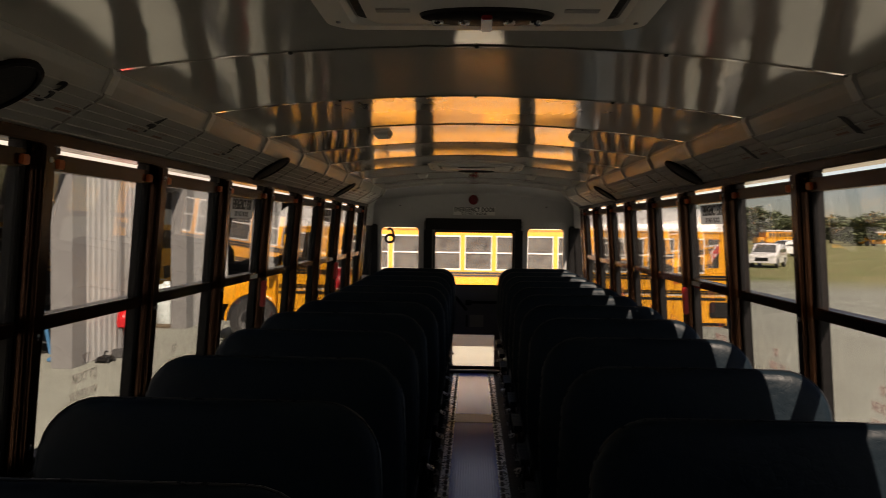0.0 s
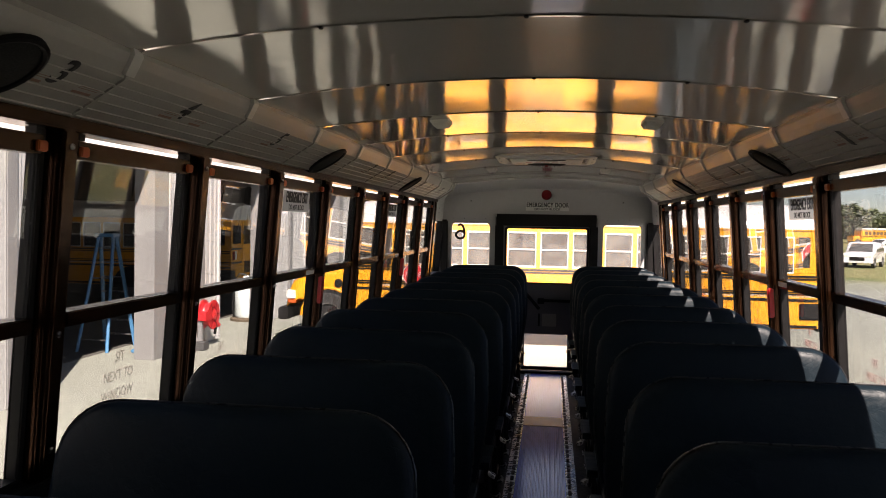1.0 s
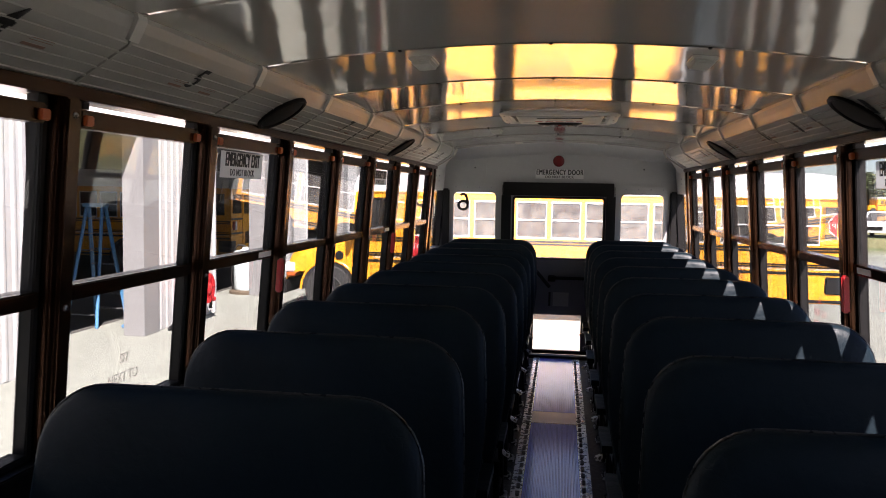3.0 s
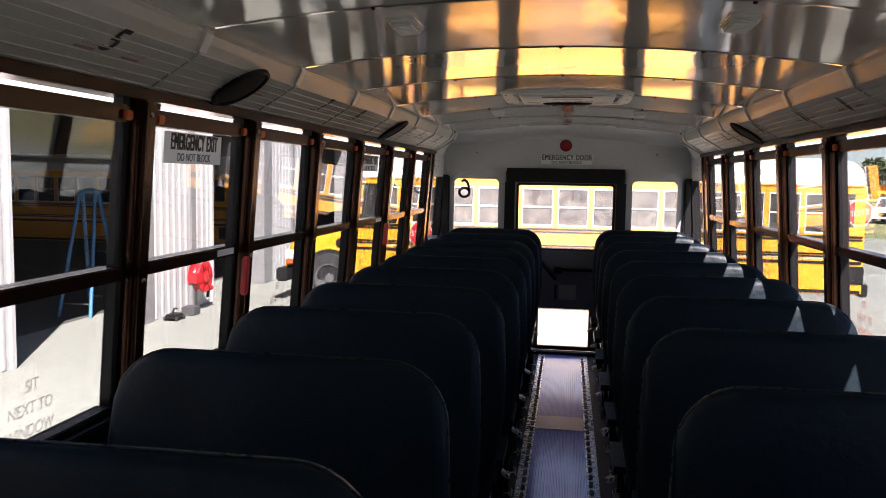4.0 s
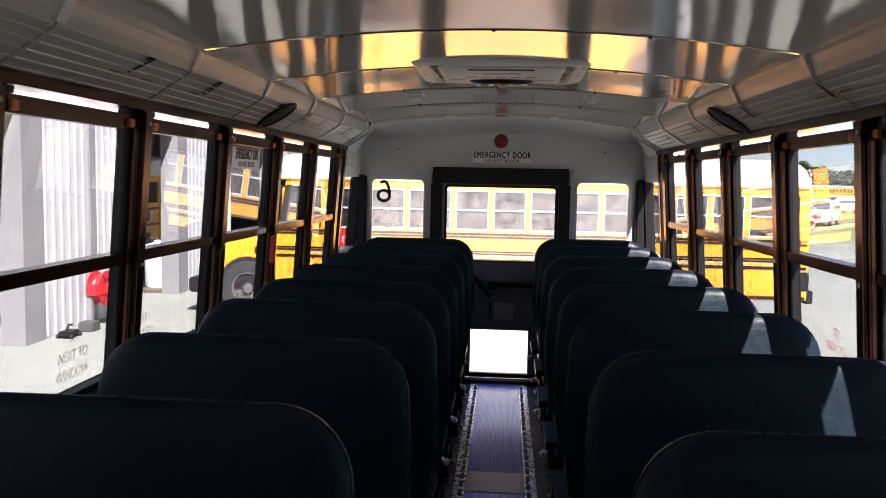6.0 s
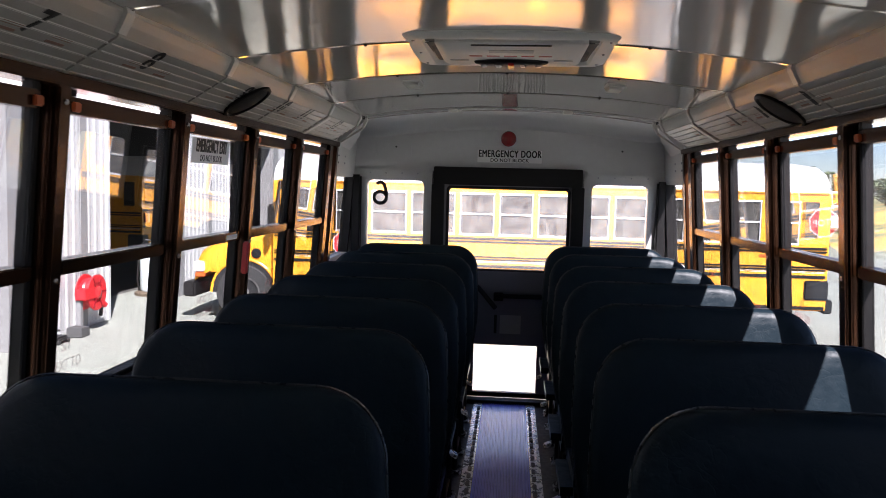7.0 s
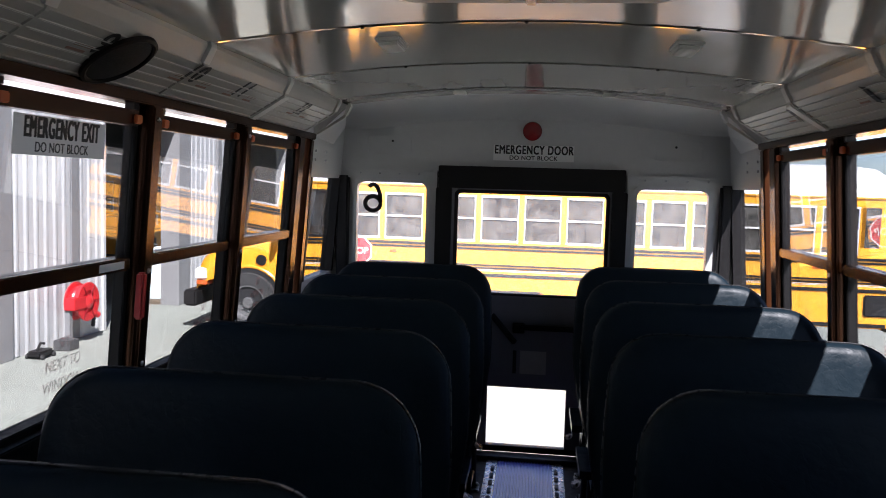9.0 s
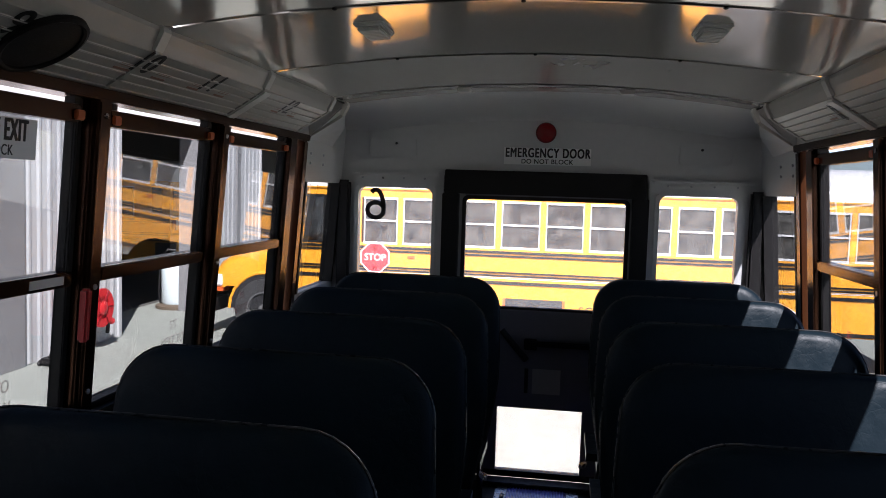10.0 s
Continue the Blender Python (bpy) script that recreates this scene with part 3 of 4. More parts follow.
part("bottom_rail", box(-0.415, 0.437, REAR, REAR + 0.045, 0.03, 0.065), BLACK, door)
part("panel_ledge", box(-0.40, 0.42, REAR - 0.014, REAR - 0.001, 0.80, 0.952), GREYPANEL, door, bevel=0.005)
part("pane", box(-0.415, 0.437, REAR + 0.02, REAR + 0.024, 0.957, 1.545), REARGLASS, door, "large clear upper pane")
part("pane", box(-0.205, 0.252, REAR + 0.02, REAR + 0.024, 0.065, 0.415), REARGLASS, door, "clear lower pane")
part("lower_panel", box(-0.415, -0.205, REAR, REAR + 0.045, 0.065, 0.415), GREYPANEL, door)
part("lower_panel", box(0.252, 0.437, REAR, REAR + 0.045, 0.065, 0.415), GREYPANEL, door)
part("seal", frame_ring(-0.43, 0.452, 0.945, 1.557, 0.03, 0.02, REAR - 0.004, REAR + 0.03), RUBBER, door)
part("latch_bar", box(-0.06, 0.40, REAR - 0.045, REAR - 0.02, 0.762, 0.792), BLACK, door, "black latch bar", bevel=0.006)
part("door_handle", tube([(-0.19, REAR - 0.05, 0.845), (-0.14, REAR - 0.055, 0.79), (-0.08, REAR - 0.05, 0.72), (-0.055, REAR - 0.04, 0.69)], 0.018, 10), BLACK, door, "black latch handle", smooth=True)
part("handle_base", box(-0.07, 0.0, REAR - 0.03, REAR - 0.001, 0.74, 0.80), BLACK, door, bevel=0.005)
part("notice", box(-0.02, 0.13, REAR - 0.003, REAR - 0.001, 0.50, 0.635), TRIM, door, "small pale notice")
part("notice_bar", box(-0.062, -0.042, REAR - 0.004, REAR - 0.001, 0.50, 0.635), INK, door)

tagged(part("trim_underbody", box(-1.12, 1.12, FRONT + 0.02, REAR - 0.02, -0.95, -0.081), BLACK), "plain dark underbody of the bus", "underbody", kind="structure")
wall_front = tagged(part("wall_front", box(-1.25, 1.25, FRONT - 0.06, FRONT, -0.08, 2.06), GREYPANEL), "plain dark front bulkhead", "wall", kind="structure")


# ---------- seats ----------
def seat_outline(w):
    """Half-rounded outline of a high seat back, from the lower aisle side round to the lower wall side; (x, z)."""
    pts = []
    top, foot = 1.156, 0.36
    r = 0.15
    for i in range(7):
        f = i / 6
        pts.append((w / 2 - 0.025 - 0.020 * f ** 2.2 - 0.06 * max(0.0, 1 - f / 0.6) ** 1.4, foot + (top - r - foot) * f))
    for i in range(1, 9):
        a = radians(90 * i / 8)
        pts.append((w / 2 - 0.045 - r + r * math.cos(a) * 1.0, top - r + r * math.sin(a) * (1 - 0.0)))
    for f in (0.5,):
        pts.append((0, top + 0.001))
    return pts + [(-x, z) for x, z in pts[-2::-1]]


def build_seat(w, label, c0, c1):
    """A bench seat whose back's upper front edge lies at y = 0 and whose middle is x = 0."""
    seat = thing("bus_seat", label, "bus seat", "rows of bus seats")
    out = seat_outline(w)
    cz = 0.76

    def ring(y, inset):
        pts = []
        for x, z in out:
            k = 1 - inset / (w / 2)
            zz = z - inset * (1 if z > cz else -0.3) * min(1, abs(z - cz) / 0.3)
            pts.append((x * k, y + (zz - 1.150) * 0.19, zz))
        return pts

    rings = [ring(y, inset) for y, inset in ((-0.006, 0.070), (-0.003, 0.030), (0.002, 0.012), (0.010, 0.003), (0.024, 0.0), (0.038, 0.003), (0.047, 0.012), (0.053, 0.030), (0.056, 0.070))]
    part("backrest", ring_stack(rings), VINYL, seat, smooth=True)
    part("piping", tube([(p[0], p[1], p[2]) for p in ring(0.022, -0.0006)], 0.0030, 6), PIPING, seat, smooth=True)
    part("cushion", box(c0, c1, -0.55, -0.13, 0.33, 0.465), VINYL, seat, smooth=True, bevel=0.05)
    part("seat_frame", box(-w / 2 + 0.12, w / 2 - 0.12, -0.50, -0.06, 0.295, 0.328), BLACK, seat, bevel=0.008)
    return seat


def add_legs(seat, w, s):
    """Legs at the aisle end, wall bracket at the other; s is the side of the bus."""
    a = -s * (w / 2 - 0.10)
    for y in (-0.44, -0.14):
        leg = part("leg", tube([(a, y, 0.30), (a, y + 0.01, 0.15), (a, y + 0.03, 0.012)], 0.016, 10), BLACK, seat, smooth=True)
        part("foot_plate", box(a - 0.035, a + 0.035, y - 0.02, y + 0.07, 0.0, 0.012), STEEL, leg, "worn steel foot plate", bevel=0.003)
        part("bolt", lathe([(0.013, 0.012), (0.013, 0.024), (0.007, 0.030)], (a - s * 0.02, y + 0.045, 0), "z", 8), STEEL, leg)
    part("leg_brace", tube([(a, -0.43, 0.10), (a, -0.13, 0.10)], 0.010, 8), BLACK, seat)
    # Small bright tab added at the aisle edge of each cushion.
    tab = [(0, -0.030, 0), (0.034, -0.030, -0.020), (0.034, 0.030, -0.020), (0, 0.030, 0), (0, -0.024, 0.014), (0.038, -0.022, -0.004), (0.038, 0.022, -0.004), (0, 0.024, 0.014)]
    edge = -s * (0.398 if s < 0 else 0.434)
    part("cushion_catch", hexa(bmesh.new(), [(edge - s * p[0], -0.47 + p[1], 0.352 + p[2]) for p in tab]), STEEL, seat, "bright steel tab at the aisle edge of the cushion", bevel=0.004)
    part("wall_bracket", box(min(s * (w / 2 - 0.09), s * (w / 2 + 0.05)), max(s * (w / 2 - 0.09), s * (w / 2 + 0.05)), -0.45, -0.10, 0.29, 0.325), BLACK, seat)


LEFT_W, RIGHT_W = 0.938, 0.925
LEFT_ROWS = (9.45, 8.81, 8.14, 7.51, 6.90, 6.31, 5.67, 5.04, 4.36, 3.67, 3.02, 2.38)
RIGHT_ROWS = (9.69, 9.05, 8.34, 7.67, 7.00, 6.34, 5.65, 4.98, 4.29, 3.61, 2.92, 2.23)
for s, w, x, rows in ((-1, LEFT_W, -0.602, LEFT_ROWS), (1, RIGHT_W, 0.6975, RIGHT_ROWS)):
    first = build_seat(w, "dark blue vinyl high-back bus bench seat", -0.44 if s > 0 else -0.34, 0.33 if s > 0 else 0.404)
    add_legs(first, w, s)
    first.matrix_basis = pose(x, rows[0], 0)
    for y in rows[1:]:
        shift = -0.044 * max(0.0, min(1.0, (6.3 - y) / 1.3)) if s < 0 else 0.0
        copy_thing(first, pose(x + shift + random.uniform(-0.006, 0.006), y, 0, 0, 0, random.uniform(-0.5, 0.5)))


# ---------- fixtures on ceiling and coves ----------
def roof_hatch(yc):
    h = thing("roof_hatch", "pale plastic roof escape hatch with black lever", "roof hatch", "roof hatches")
    z = vault(0.30) + 0.010
    xm = 0.018

    def flat(hx, hy, zz, r):
        return [(xm + px, yc + pz, zz) for px, pz in rounded(-hx, hx, -hy, hy, r, 5)]

    def plate(name, x0, x1, y0, y1, z0, z1, mat, label="", parent=None):
        return part(name, box(xm + x0, xm + x1, yc + y0, yc + y1, z + z0, z + z1), mat, parent or h, label, bevel=0.002)

    rings = [flat(0.345, 0.322, z + 0.07, 0.05), flat(0.345, 0.322, z - 0.008, 0.05), flat(0.322, 0.299, z - 0.017, 0.042), flat(0.285, 0.262, z - 0.017, 0.036), flat(0.276, 0.253, z - 0.004, 0.03)]
    part("trim_ring", ring_stack(rings), PLASTIC, h, "moulded plastic trim ring", smooth=True)
    part("gap", ring_stack([flat(0.270, 0.247, z - 0.0035, 0.03), flat(0.270, 0.247, z - 0.006, 0.03)]), BLACK, h, "dark joint round the lid")
    part("lid", ring_stack([flat(0.246, 0.228, z - 0.0055, 0.03), flat(0.246, 0.228, z - 0.019, 0.03), flat(0.238, 0.220, z - 0.023, 0.026)]), PLASTIC, h, "pale plastic lid", smooth=True)
    well = [[(xm + 0.135 * q * math.cos(a), yc + 0.145 + 0.055 * q * math.sin(a), zz) for a in [2 * math.pi * i / 28 for i in range(28)]] for zz, q in ((z - 0.0225, 1.0), (z - 0.030, 0.97), (z - 0.036, 0.80))]
    part("handle_well", ring_stack(well), BLACK, h, "black oval handle well", smooth=True)
    lever = plate("lever", -0.011, 0.011, 0.095, 0.195, -0.046, -0.0365, REDLENS, "red release lever")
    for k in (-1, 1):
        for d in (0.045, 0.098):
            part("lever_knob", lathe([(0.010, -0.043), (0.012, -0.040), (0.012, -0.034)], (xm + k * d, yc + 0.15, z), "z", 12), STEEL, lever, "small bright knob")
        plate("grip_slot", k * 0.185 - 0.034, k * 0.185 + 0.034, 0.105, 0.130, -0.0245, -0.0232, TRIM, "grey recessed grip")
        for d in (-0.23, 0.0, 0.23):
            part("screw", lathe([(0.005, -0.017), (0.005, -0.020), (0.003, -0.021)], (xm + k * 0.312, yc + d, z), "z", 8), STEEL, h)
    plate("notice", -0.075, 0.075, -0.10, -0.045, -0.0246, -0.0232, TRIM, "grey notice plate")
    for i in range(5):
        plate("notice_heading", -0.145 + i * 0.06, -0.100 + i * 0.06, 0.015, 0.032, -0.0244, -0.0232, REDINK, "red heading bar")
    plate("edge_strip", -0.13, 0.13, -0.205, -0.190, -0.027, -0.0232, INK, "dark edge strip")


roof_hatch(2.56)
roof_hatch(6.94)


def dome_light(x, y):
    d = thing("dome_light", "small pale rectangular ceiling dome light, off", "ceiling light", "dome lights")
    tilt = math.degrees(math.atan(-2 * 0.070 * x / 0.915 ** 2))
    m = pose(x, y, vault(x) - 0.001, 0, -tilt, 0) @ Matrix.Diagonal((0.86, 0.86, 0.9, 1))
    part("base", box(-0.046, 0.046, -0.095, 0.095, -0.008, 0.010), PLASTIC, d, bevel=0.005)
    part("diffuser", box(-0.038, 0.038, -0.085, 0.085, -0.020, -0.0085), PLASTIC, d, "ribbed pale diffuser", bevel=0.005)
    for i in range(7):
        part("diffuser_rib", box(-0.032, 0.032, -0.072 + i * 0.022, -0.066 + i * 0.022, -0.0215, -0.020), PLASTIC, d)
    d.matrix_basis = m


for y in (4.79, 7.79):
    for x in (-0.425, 0.475):
        dome_light(x, y)
for x in (-0.34, 0.36):
    b = thing("ceiling_sensor", "small white box on the rear ceiling", "sensor", "rear ceiling boxes")
    part("case", box(x - 0.03, x + 0.03, 9.08, 9.14, vault(x) - 0.016, vault(x) + 0.002), PLASTIC, b, bevel=0.004)



def on_cove(s, y, f, lift):
    """A frame on the sloping cove board: x along the bus, y up the slope, z away from the board."""
    ex = Vector((0, -s, 0))
    ey = Vector((-s * 0.136, 0, 0.084)).normalized()
    ez = ex.cross(ey)
    m = Matrix((ex, ey, ez)).transposed().to_4x4()
    m.translation = Vector((s * (0.926 + 0.136 * f), y, 1.904 - 0.084 * f)) + ez * lift
    return m


def speaker(s, y):
    sp = thing("speaker", "round black speaker grille set in the cove panel", "speaker", "cove speakers")
    part("rim", lathe([(0.100, 0.0), (0.100, 0.010), (0.092, 0.013), (0.086, 0.010), (0.086, 0.0)], (0, 0, 0), "z", 36), BLACK, sp, smooth=True)
    part("grille", lathe([(0.085, 0.002), (0.085, 0.006), (0.06, 0.010), (0.02, 0.012)], (0, 0, 0), "z", 36), SPEAKER, sp, smooth=True)
    sp.matrix_basis = on_cove(s, y, 0.43, 0.003)


for s, ys in ((-1, (2.70, 4.95, 7.15)), (1, (2.70, 4.89, 7.12))):
    for y in ys:
        speaker(s, y)
FADED = material("faded_red_ink", (0.34, 0.20, 0.15), 0.6)
NUMBERS = ((3, 2.90), (4, 3.475), (5, 4.236), (6, 5.02), (7, 5.78), (8, 6.31), (9, 7.07), (10, 7.56), (11, 7.945), (12, 8.62))
for s in (-1, 1):
    for n, y in NUMBERS:
        if s < 0:
            ob = thing("seat_number", "black stick-on seat number on the cove panel", "number decal", "seat numbers", at=on_cove(s, y - 0.03, 0.24, 0.004))
            for i, digit in enumerate(str(n)):
                shared("digit", lettering(digit, 0.112, INK, 0.9, fat=0.015), ob, pose(0.055 * (i - 0.5 * (len(str(n)) - 1)), 0, 0))
        else:
            ob = part("seat_mark", box(-0.014, 0.014, -0.04, 0.04, 0, 0.0008), INK)
            ob.matrix_basis = on_cove(s, y - 0.26, 0.36, 0.004) @ pose(0, 0, 0, 0, 0, -20)
            tagged(ob, "black stick-on mark on the cove panel", "decal", "seat marks")
        for k in (-0.09, 0.09):
            sc = thing("faded_decal", "small faded red lettering on the cove panel", "decal", "faded decals")
            for j in range(2):
                bar = part("bar", box(-0.035, 0.035, -0.004, 0.004, 0, 0.0006), FADED, sc)
                bar.matrix_basis = pose(0.008 * j, -0.012 + 0.018 * j, 0)
            sc.matrix_basis = on_cove(s, y + k - (0.26 if s > 0 else 0), 0.42, 0.004)


# ---------- parked bus across the rear ----------
def wheel(parent, x, y, z, r, wide, face):
    w = part("wheel", lathe([(r * 0.60, -wide / 2), (r * 0.96, -wide / 2), (r, -wide / 2 + 0.03), (r, wide / 2 - 0.03), (r * 0.96, wide / 2), (r * 0.60, wide / 2), (r * 0.58, 0.0), (r * 0.60, -wide / 2)], (x, y, z), "y", 36, close=False), TYRE, parent, "black tyre", smooth=True)
    f = -face
    rim = part("rim", lathe([(r * 0.60, 0.0), (r * 0.60, f * wide * 0.46), (r * 0.54, f * wide * 0.46), (r * 0.48, f * wide * 0.2), (r * 0.2, f * wide * 0.15), (r * 0.18, f * wide * 0.42), (r * 0.05, f * wide * 0.44)], (x, y, z), "y", 30), RIM, w, "dull grey rim", smooth=True)
    for i in range(8):
        a = 2 * math.pi * i / 8
        part("wheel_nut", lathe([(0.016, f * wide * 0.15), (0.016, f * wide * 0.26)], (x + r * 0.3 * math.cos(a), y, z + r * 0.3 * math.sin(a)), "y", 6), STEEL, rim)
    return w


def parked_bus(y, nose, tail, posts, label, fittings=True):
    """A long-nosed school bus that stands across, its near side in the plane of y, heading towards -x."""
    g = -0.95
    b = thing("school_bus", label, "school bus")
    posts = list(posts)
    y1 = y + 2.4
    cowl = nose + 1.55
    WZ0, WZ1 = 0.72, 1.42
    while posts[-1] + 0.62 < tail - 0.40:
        posts.append(posts[-1] + 0.62)
    shell = bmesh.new()
    box(cowl, tail, y, y + 0.05, -0.36, WZ0, shell)
    box(cowl, tail, y, y + 0.05, WZ1, 1.56, shell)
    box(cowl, cowl + 0.12, y, y + 0.05, WZ0, WZ1, shell)
    box(cowl + 0.80, posts[0] - 0.62, y, y + 0.05, WZ0, WZ1, shell)
    box(posts[-1] + 0.03, tail, y, y + 0.05, WZ0, WZ1, shell)
    box(cowl, tail, y1 - 0.05, y1, -0.36, 1.56, shell)
    box(tail - 0.05, tail, y + 0.05, y1 - 0.05, -0.36, 1.56, shell)
    box(cowl, cowl + 0.05, y + 0.05, y1 - 0.05, -0.36, 0.75, shell)
    box(cowl + 0.05, tail - 0.05, y + 0.05, y1 - 0.05, -0.38, -0.30, shell)
    part("body", shell, YELLOW, b, bevel=0.006)
    prof = [(y - 0.004, 1.56), (y + 0.03, 1.68), (y + 0.10, 1.80), (y + 0.24, 1.92), (y + 0.55, 2.03), (y + 1.2, 2.08)]
    prof = prof + [(2 * y + 2.4 - a, z) for a, z in prof[-2::-1]]
    rings = []
    for x, k in ((cowl - 0.02, 0.86), (cowl + 0.10, 0.95), (cowl + 0.35, 1.0), (tail - 0.30, 1.0), (tail - 0.08, 0.95), (tail, 0.86)):
        rings.append([(x, y + 1.2 + (a - y - 1.2) * (0.5 + k * 0.5), 1.56 + (z - 1.56) * k) for a, z in prof])
    part("roof", ring_stack(rings), BUSWHITE, b, "white painted roof", smooth=True)
    part("drip_rail", box(cowl + 0.1, tail - 0.05, y - 0.025, y + 0.0, 1.555, 1.575), YELLOW, b)
    for z0, z1 in ((0.635, 0.675), (0.585, 0.615), (0.335, 0.36), (0.29, 0.315), (0.165, 0.215), (-0.355, -0.30)):
        part("rub_rail", box(cowl + 0.02, tail - 0.03, y - 0.022, y - 0.001, z0, z1), BLACK, b, "black steel rub rail", bevel=0.008)
    for z in (0.255, 0.275):
        part("pinstripe", box(cowl + 0.4, tail - 0.05, y - 0.004, y - 0.001, z - 0.004, z + 0.004), BUSWHITE, b)
    for i, x in enumerate(posts):
        a, e = (posts[i - 1] if i else x - 0.62) + 0.045, x - 0.045
        w = part("window", box(a, e, y + 0.020, y + 0.024, WZ0, WZ1), TINTED, b, "dark reflective side window")
        for z0, z1 in ((WZ0 - 0.014, WZ0 + 0.020), (1.058, 1.086), (WZ1 - 0.020, WZ1 + 0.012)):
            part("frame", box(a - 0.004, e + 0.004, y - 0.004, y + 0.02, z0, z1), BUSWHITE, w, "white aluminium rail")
        for q in (a, e - 0.016):
            part("frame", box(q, q + 0.016, y - 0.002, y + 0.02, WZ0 + 0.020, WZ1 - 0.020), BUSWHITE, w, "white aluminium rail")
        part("post", box(x - 0.041, x + 0.041, y - 0.006, y + 0.05, WZ0 - 0.02, WZ1 + 0.03), YELLOW, b, bevel=0.006)
    # seats seen dimly inside
    bm = bmesh.new()
    for x in posts:
        box(x - 0.4, x - 0.32, y + 0.15, y + 1.0, 0.1, 1.0, bm)
        box(x - 0.4, x - 0.32, y + 1.4, y + 2.2, 0.1, 1.0, bm)
    tagged(part("inner_seats", bm, VINYL, b, "dark seat backs inside"), kind="stuff")
    part("quarter_window", box(tail - 0.46, tail - 0.19, y - 0.006, y - 0.001, 0.83, 1.42), TINTED, b, "dark rear quarter window")
    # rear face: emergency door, its panes, side panes and lamps
    xr = tail + 0.001
    part("rear_door", box(xr, xr + 0.018, y + 0.80, y + 1.60, -0.15, 1.48), YELLOW, b, "yellow rear emergency door", bevel=0.006)
    for y0, yb, z0, z1 in ((0.87, 1.53, 0.86, 1.40), (0.95, 1.45, 0.0, 0.35), (0.12, 0.68, 0.88, 1.40), (1.72, 2.28, 0.88, 1.40)):
        part("rear_pane", box(xr + 0.004, xr + 0.024, y + y0, y + yb, z0, z1), TINTED, b, "dark rear pane", bevel=0.004)
    for y0 in (0.10, 2.04):
        part("tail_lamp", box(xr, xr + 0.03, y + y0, y + y0 + 0.13, 0.42, 0.66), REDLENS, b, "red tail lamp", bevel=0.008)
        part("reversing_lamp", box(xr, xr + 0.03, y + y0 + 0.14, y + y0 + 0.26, 0.42, 0.66), PLASTIC, b, "clear reversing lamp", bevel=0.008)
    for z in (0.30, 0.70):
        part("rear_rail", box(xr, xr + 0.02, y + 0.02, y + 0.78, z, z + 0.05), BLACK, b, "black steel rub rail")
        part("rear_rail", box(xr, xr + 0.02, y + 1.62, y + 2.38, z, z + 0.05), BLACK, b, "black steel rub rail")
    # driver's window and windscreen
    part("driver_window", box(cowl + 0.12, cowl + 0.80, y + 0.020, y + 0.024, WZ0, WZ1), GLASS, b, "clear driver's window")
    part("window_bar", box(cowl + 0.45, cowl + 0.475, y - 0.004, y + 0.018, WZ0, WZ1), BLACK, b)
    part("window_trim", frame_ring(cowl + 0.09, cowl + 0.83, WZ0 - 0.03, WZ1 + 0.03, 0.05, 0.035, y - 0.008, y - 0.001), BLACK, b, "black window rubber")
    part("windscreen", hexa(bmesh.new(), [(cowl - 0.02, y + 0.12, 0.72), (cowl + 0.03, y + 0.12, 0.72), (cowl + 0.03, y1 - 0.12, 0.72), (cowl - 0.02, y1 - 0.12, 0.72), (cowl + 0.10, y + 0.15, 1.52), (cowl + 0.15, y + 0.15, 1.52), (cowl + 0.15, y1 - 0.15, 1.52), (cowl + 0.10, y1 - 0.15, 1.52)]), GLASS, b, "clear windscreen")
    for yy in (y + 0.0, y1 - 0.12):
        part("screen_post", hexa(bmesh.new(), [(cowl - 0.03, yy, 0.70), (cowl + 0.06, yy, 0.70), (cowl + 0.06, yy + 0.12, 0.70), (cowl - 0.03, yy + 0.12, 0.70), (cowl + 0.09, yy, 1.56), (cowl + 0.2, yy, 1.56), (cowl + 0.2, yy + 0.12, 1.56), (cowl + 0.09, yy + 0.12, 1.56)]), YELLOW, b)
    # hood: sections from cowl to nose
    rings = []
    for f, top, half, low in ((0.0, 0.74, 1.02, -0.30), (0.25, 0.64, 1.02, -0.20), (0.55, 0.52, 1.0, -0.10), (0.8, 0.42, 0.96, -0.10), (0.93, 0.30, 0.90, -0.20), (1.0, 0.10, 0.82, -0.30)):
        x = cowl + (nose - cowl) * f
        c = y + 1.2
        rings.append([(x, c - half, low), (x, c - half, top - 0.30), (x, c - half + 0.05, top - 0.14), (x, c - half + 0.2, top - 0.04), (x, c, top), (x, c + half - 0.2, top - 0.04), (x, c + half - 0.05, top - 0.14), (x, c + half, top - 0.30), (x, c + half, low)])
    part("hood", ring_stack(rings), YELLOW, b, "rounded yellow hood", smooth=True)
    # wheel arch flares, wheels, bumper, lamps
    for wxp, r in ((cowl - 0.56, 0.50), (tail - 3.0, 0.50)):
        arch = []
        for i in range(13):
            a = math.pi * i / 12
            arch.append((wxp + 0.60 * math.cos(a), g + 0.50 + 0.60 * math.sin(a)))
        rear_axle = wxp > cowl
        part("wheel_arch", ring_stack([[(x, yy, z) for x, z in arch] for yy in (y - 0.012 if rear_axle else y + 0.155, y + 0.5)]), RUBBER, b, "dark wheel arch")
        rim_pts = [(x, y - 0.02 if rear_axle else y + 0.165, z) for x, z in arch]
        part("arch_flare", tube(rim_pts, 0.03, 8), RUBBER if rear_axle else YELLOW, b, smooth=True)
        inset = 0.12 if rear_axle else 0.25
        wheel(b, wxp, y + inset, g + 0.50, r, 0.28, 1)
        wheel(b, wxp, y1 - inset, g + 0.50, r, 0.28, -1)
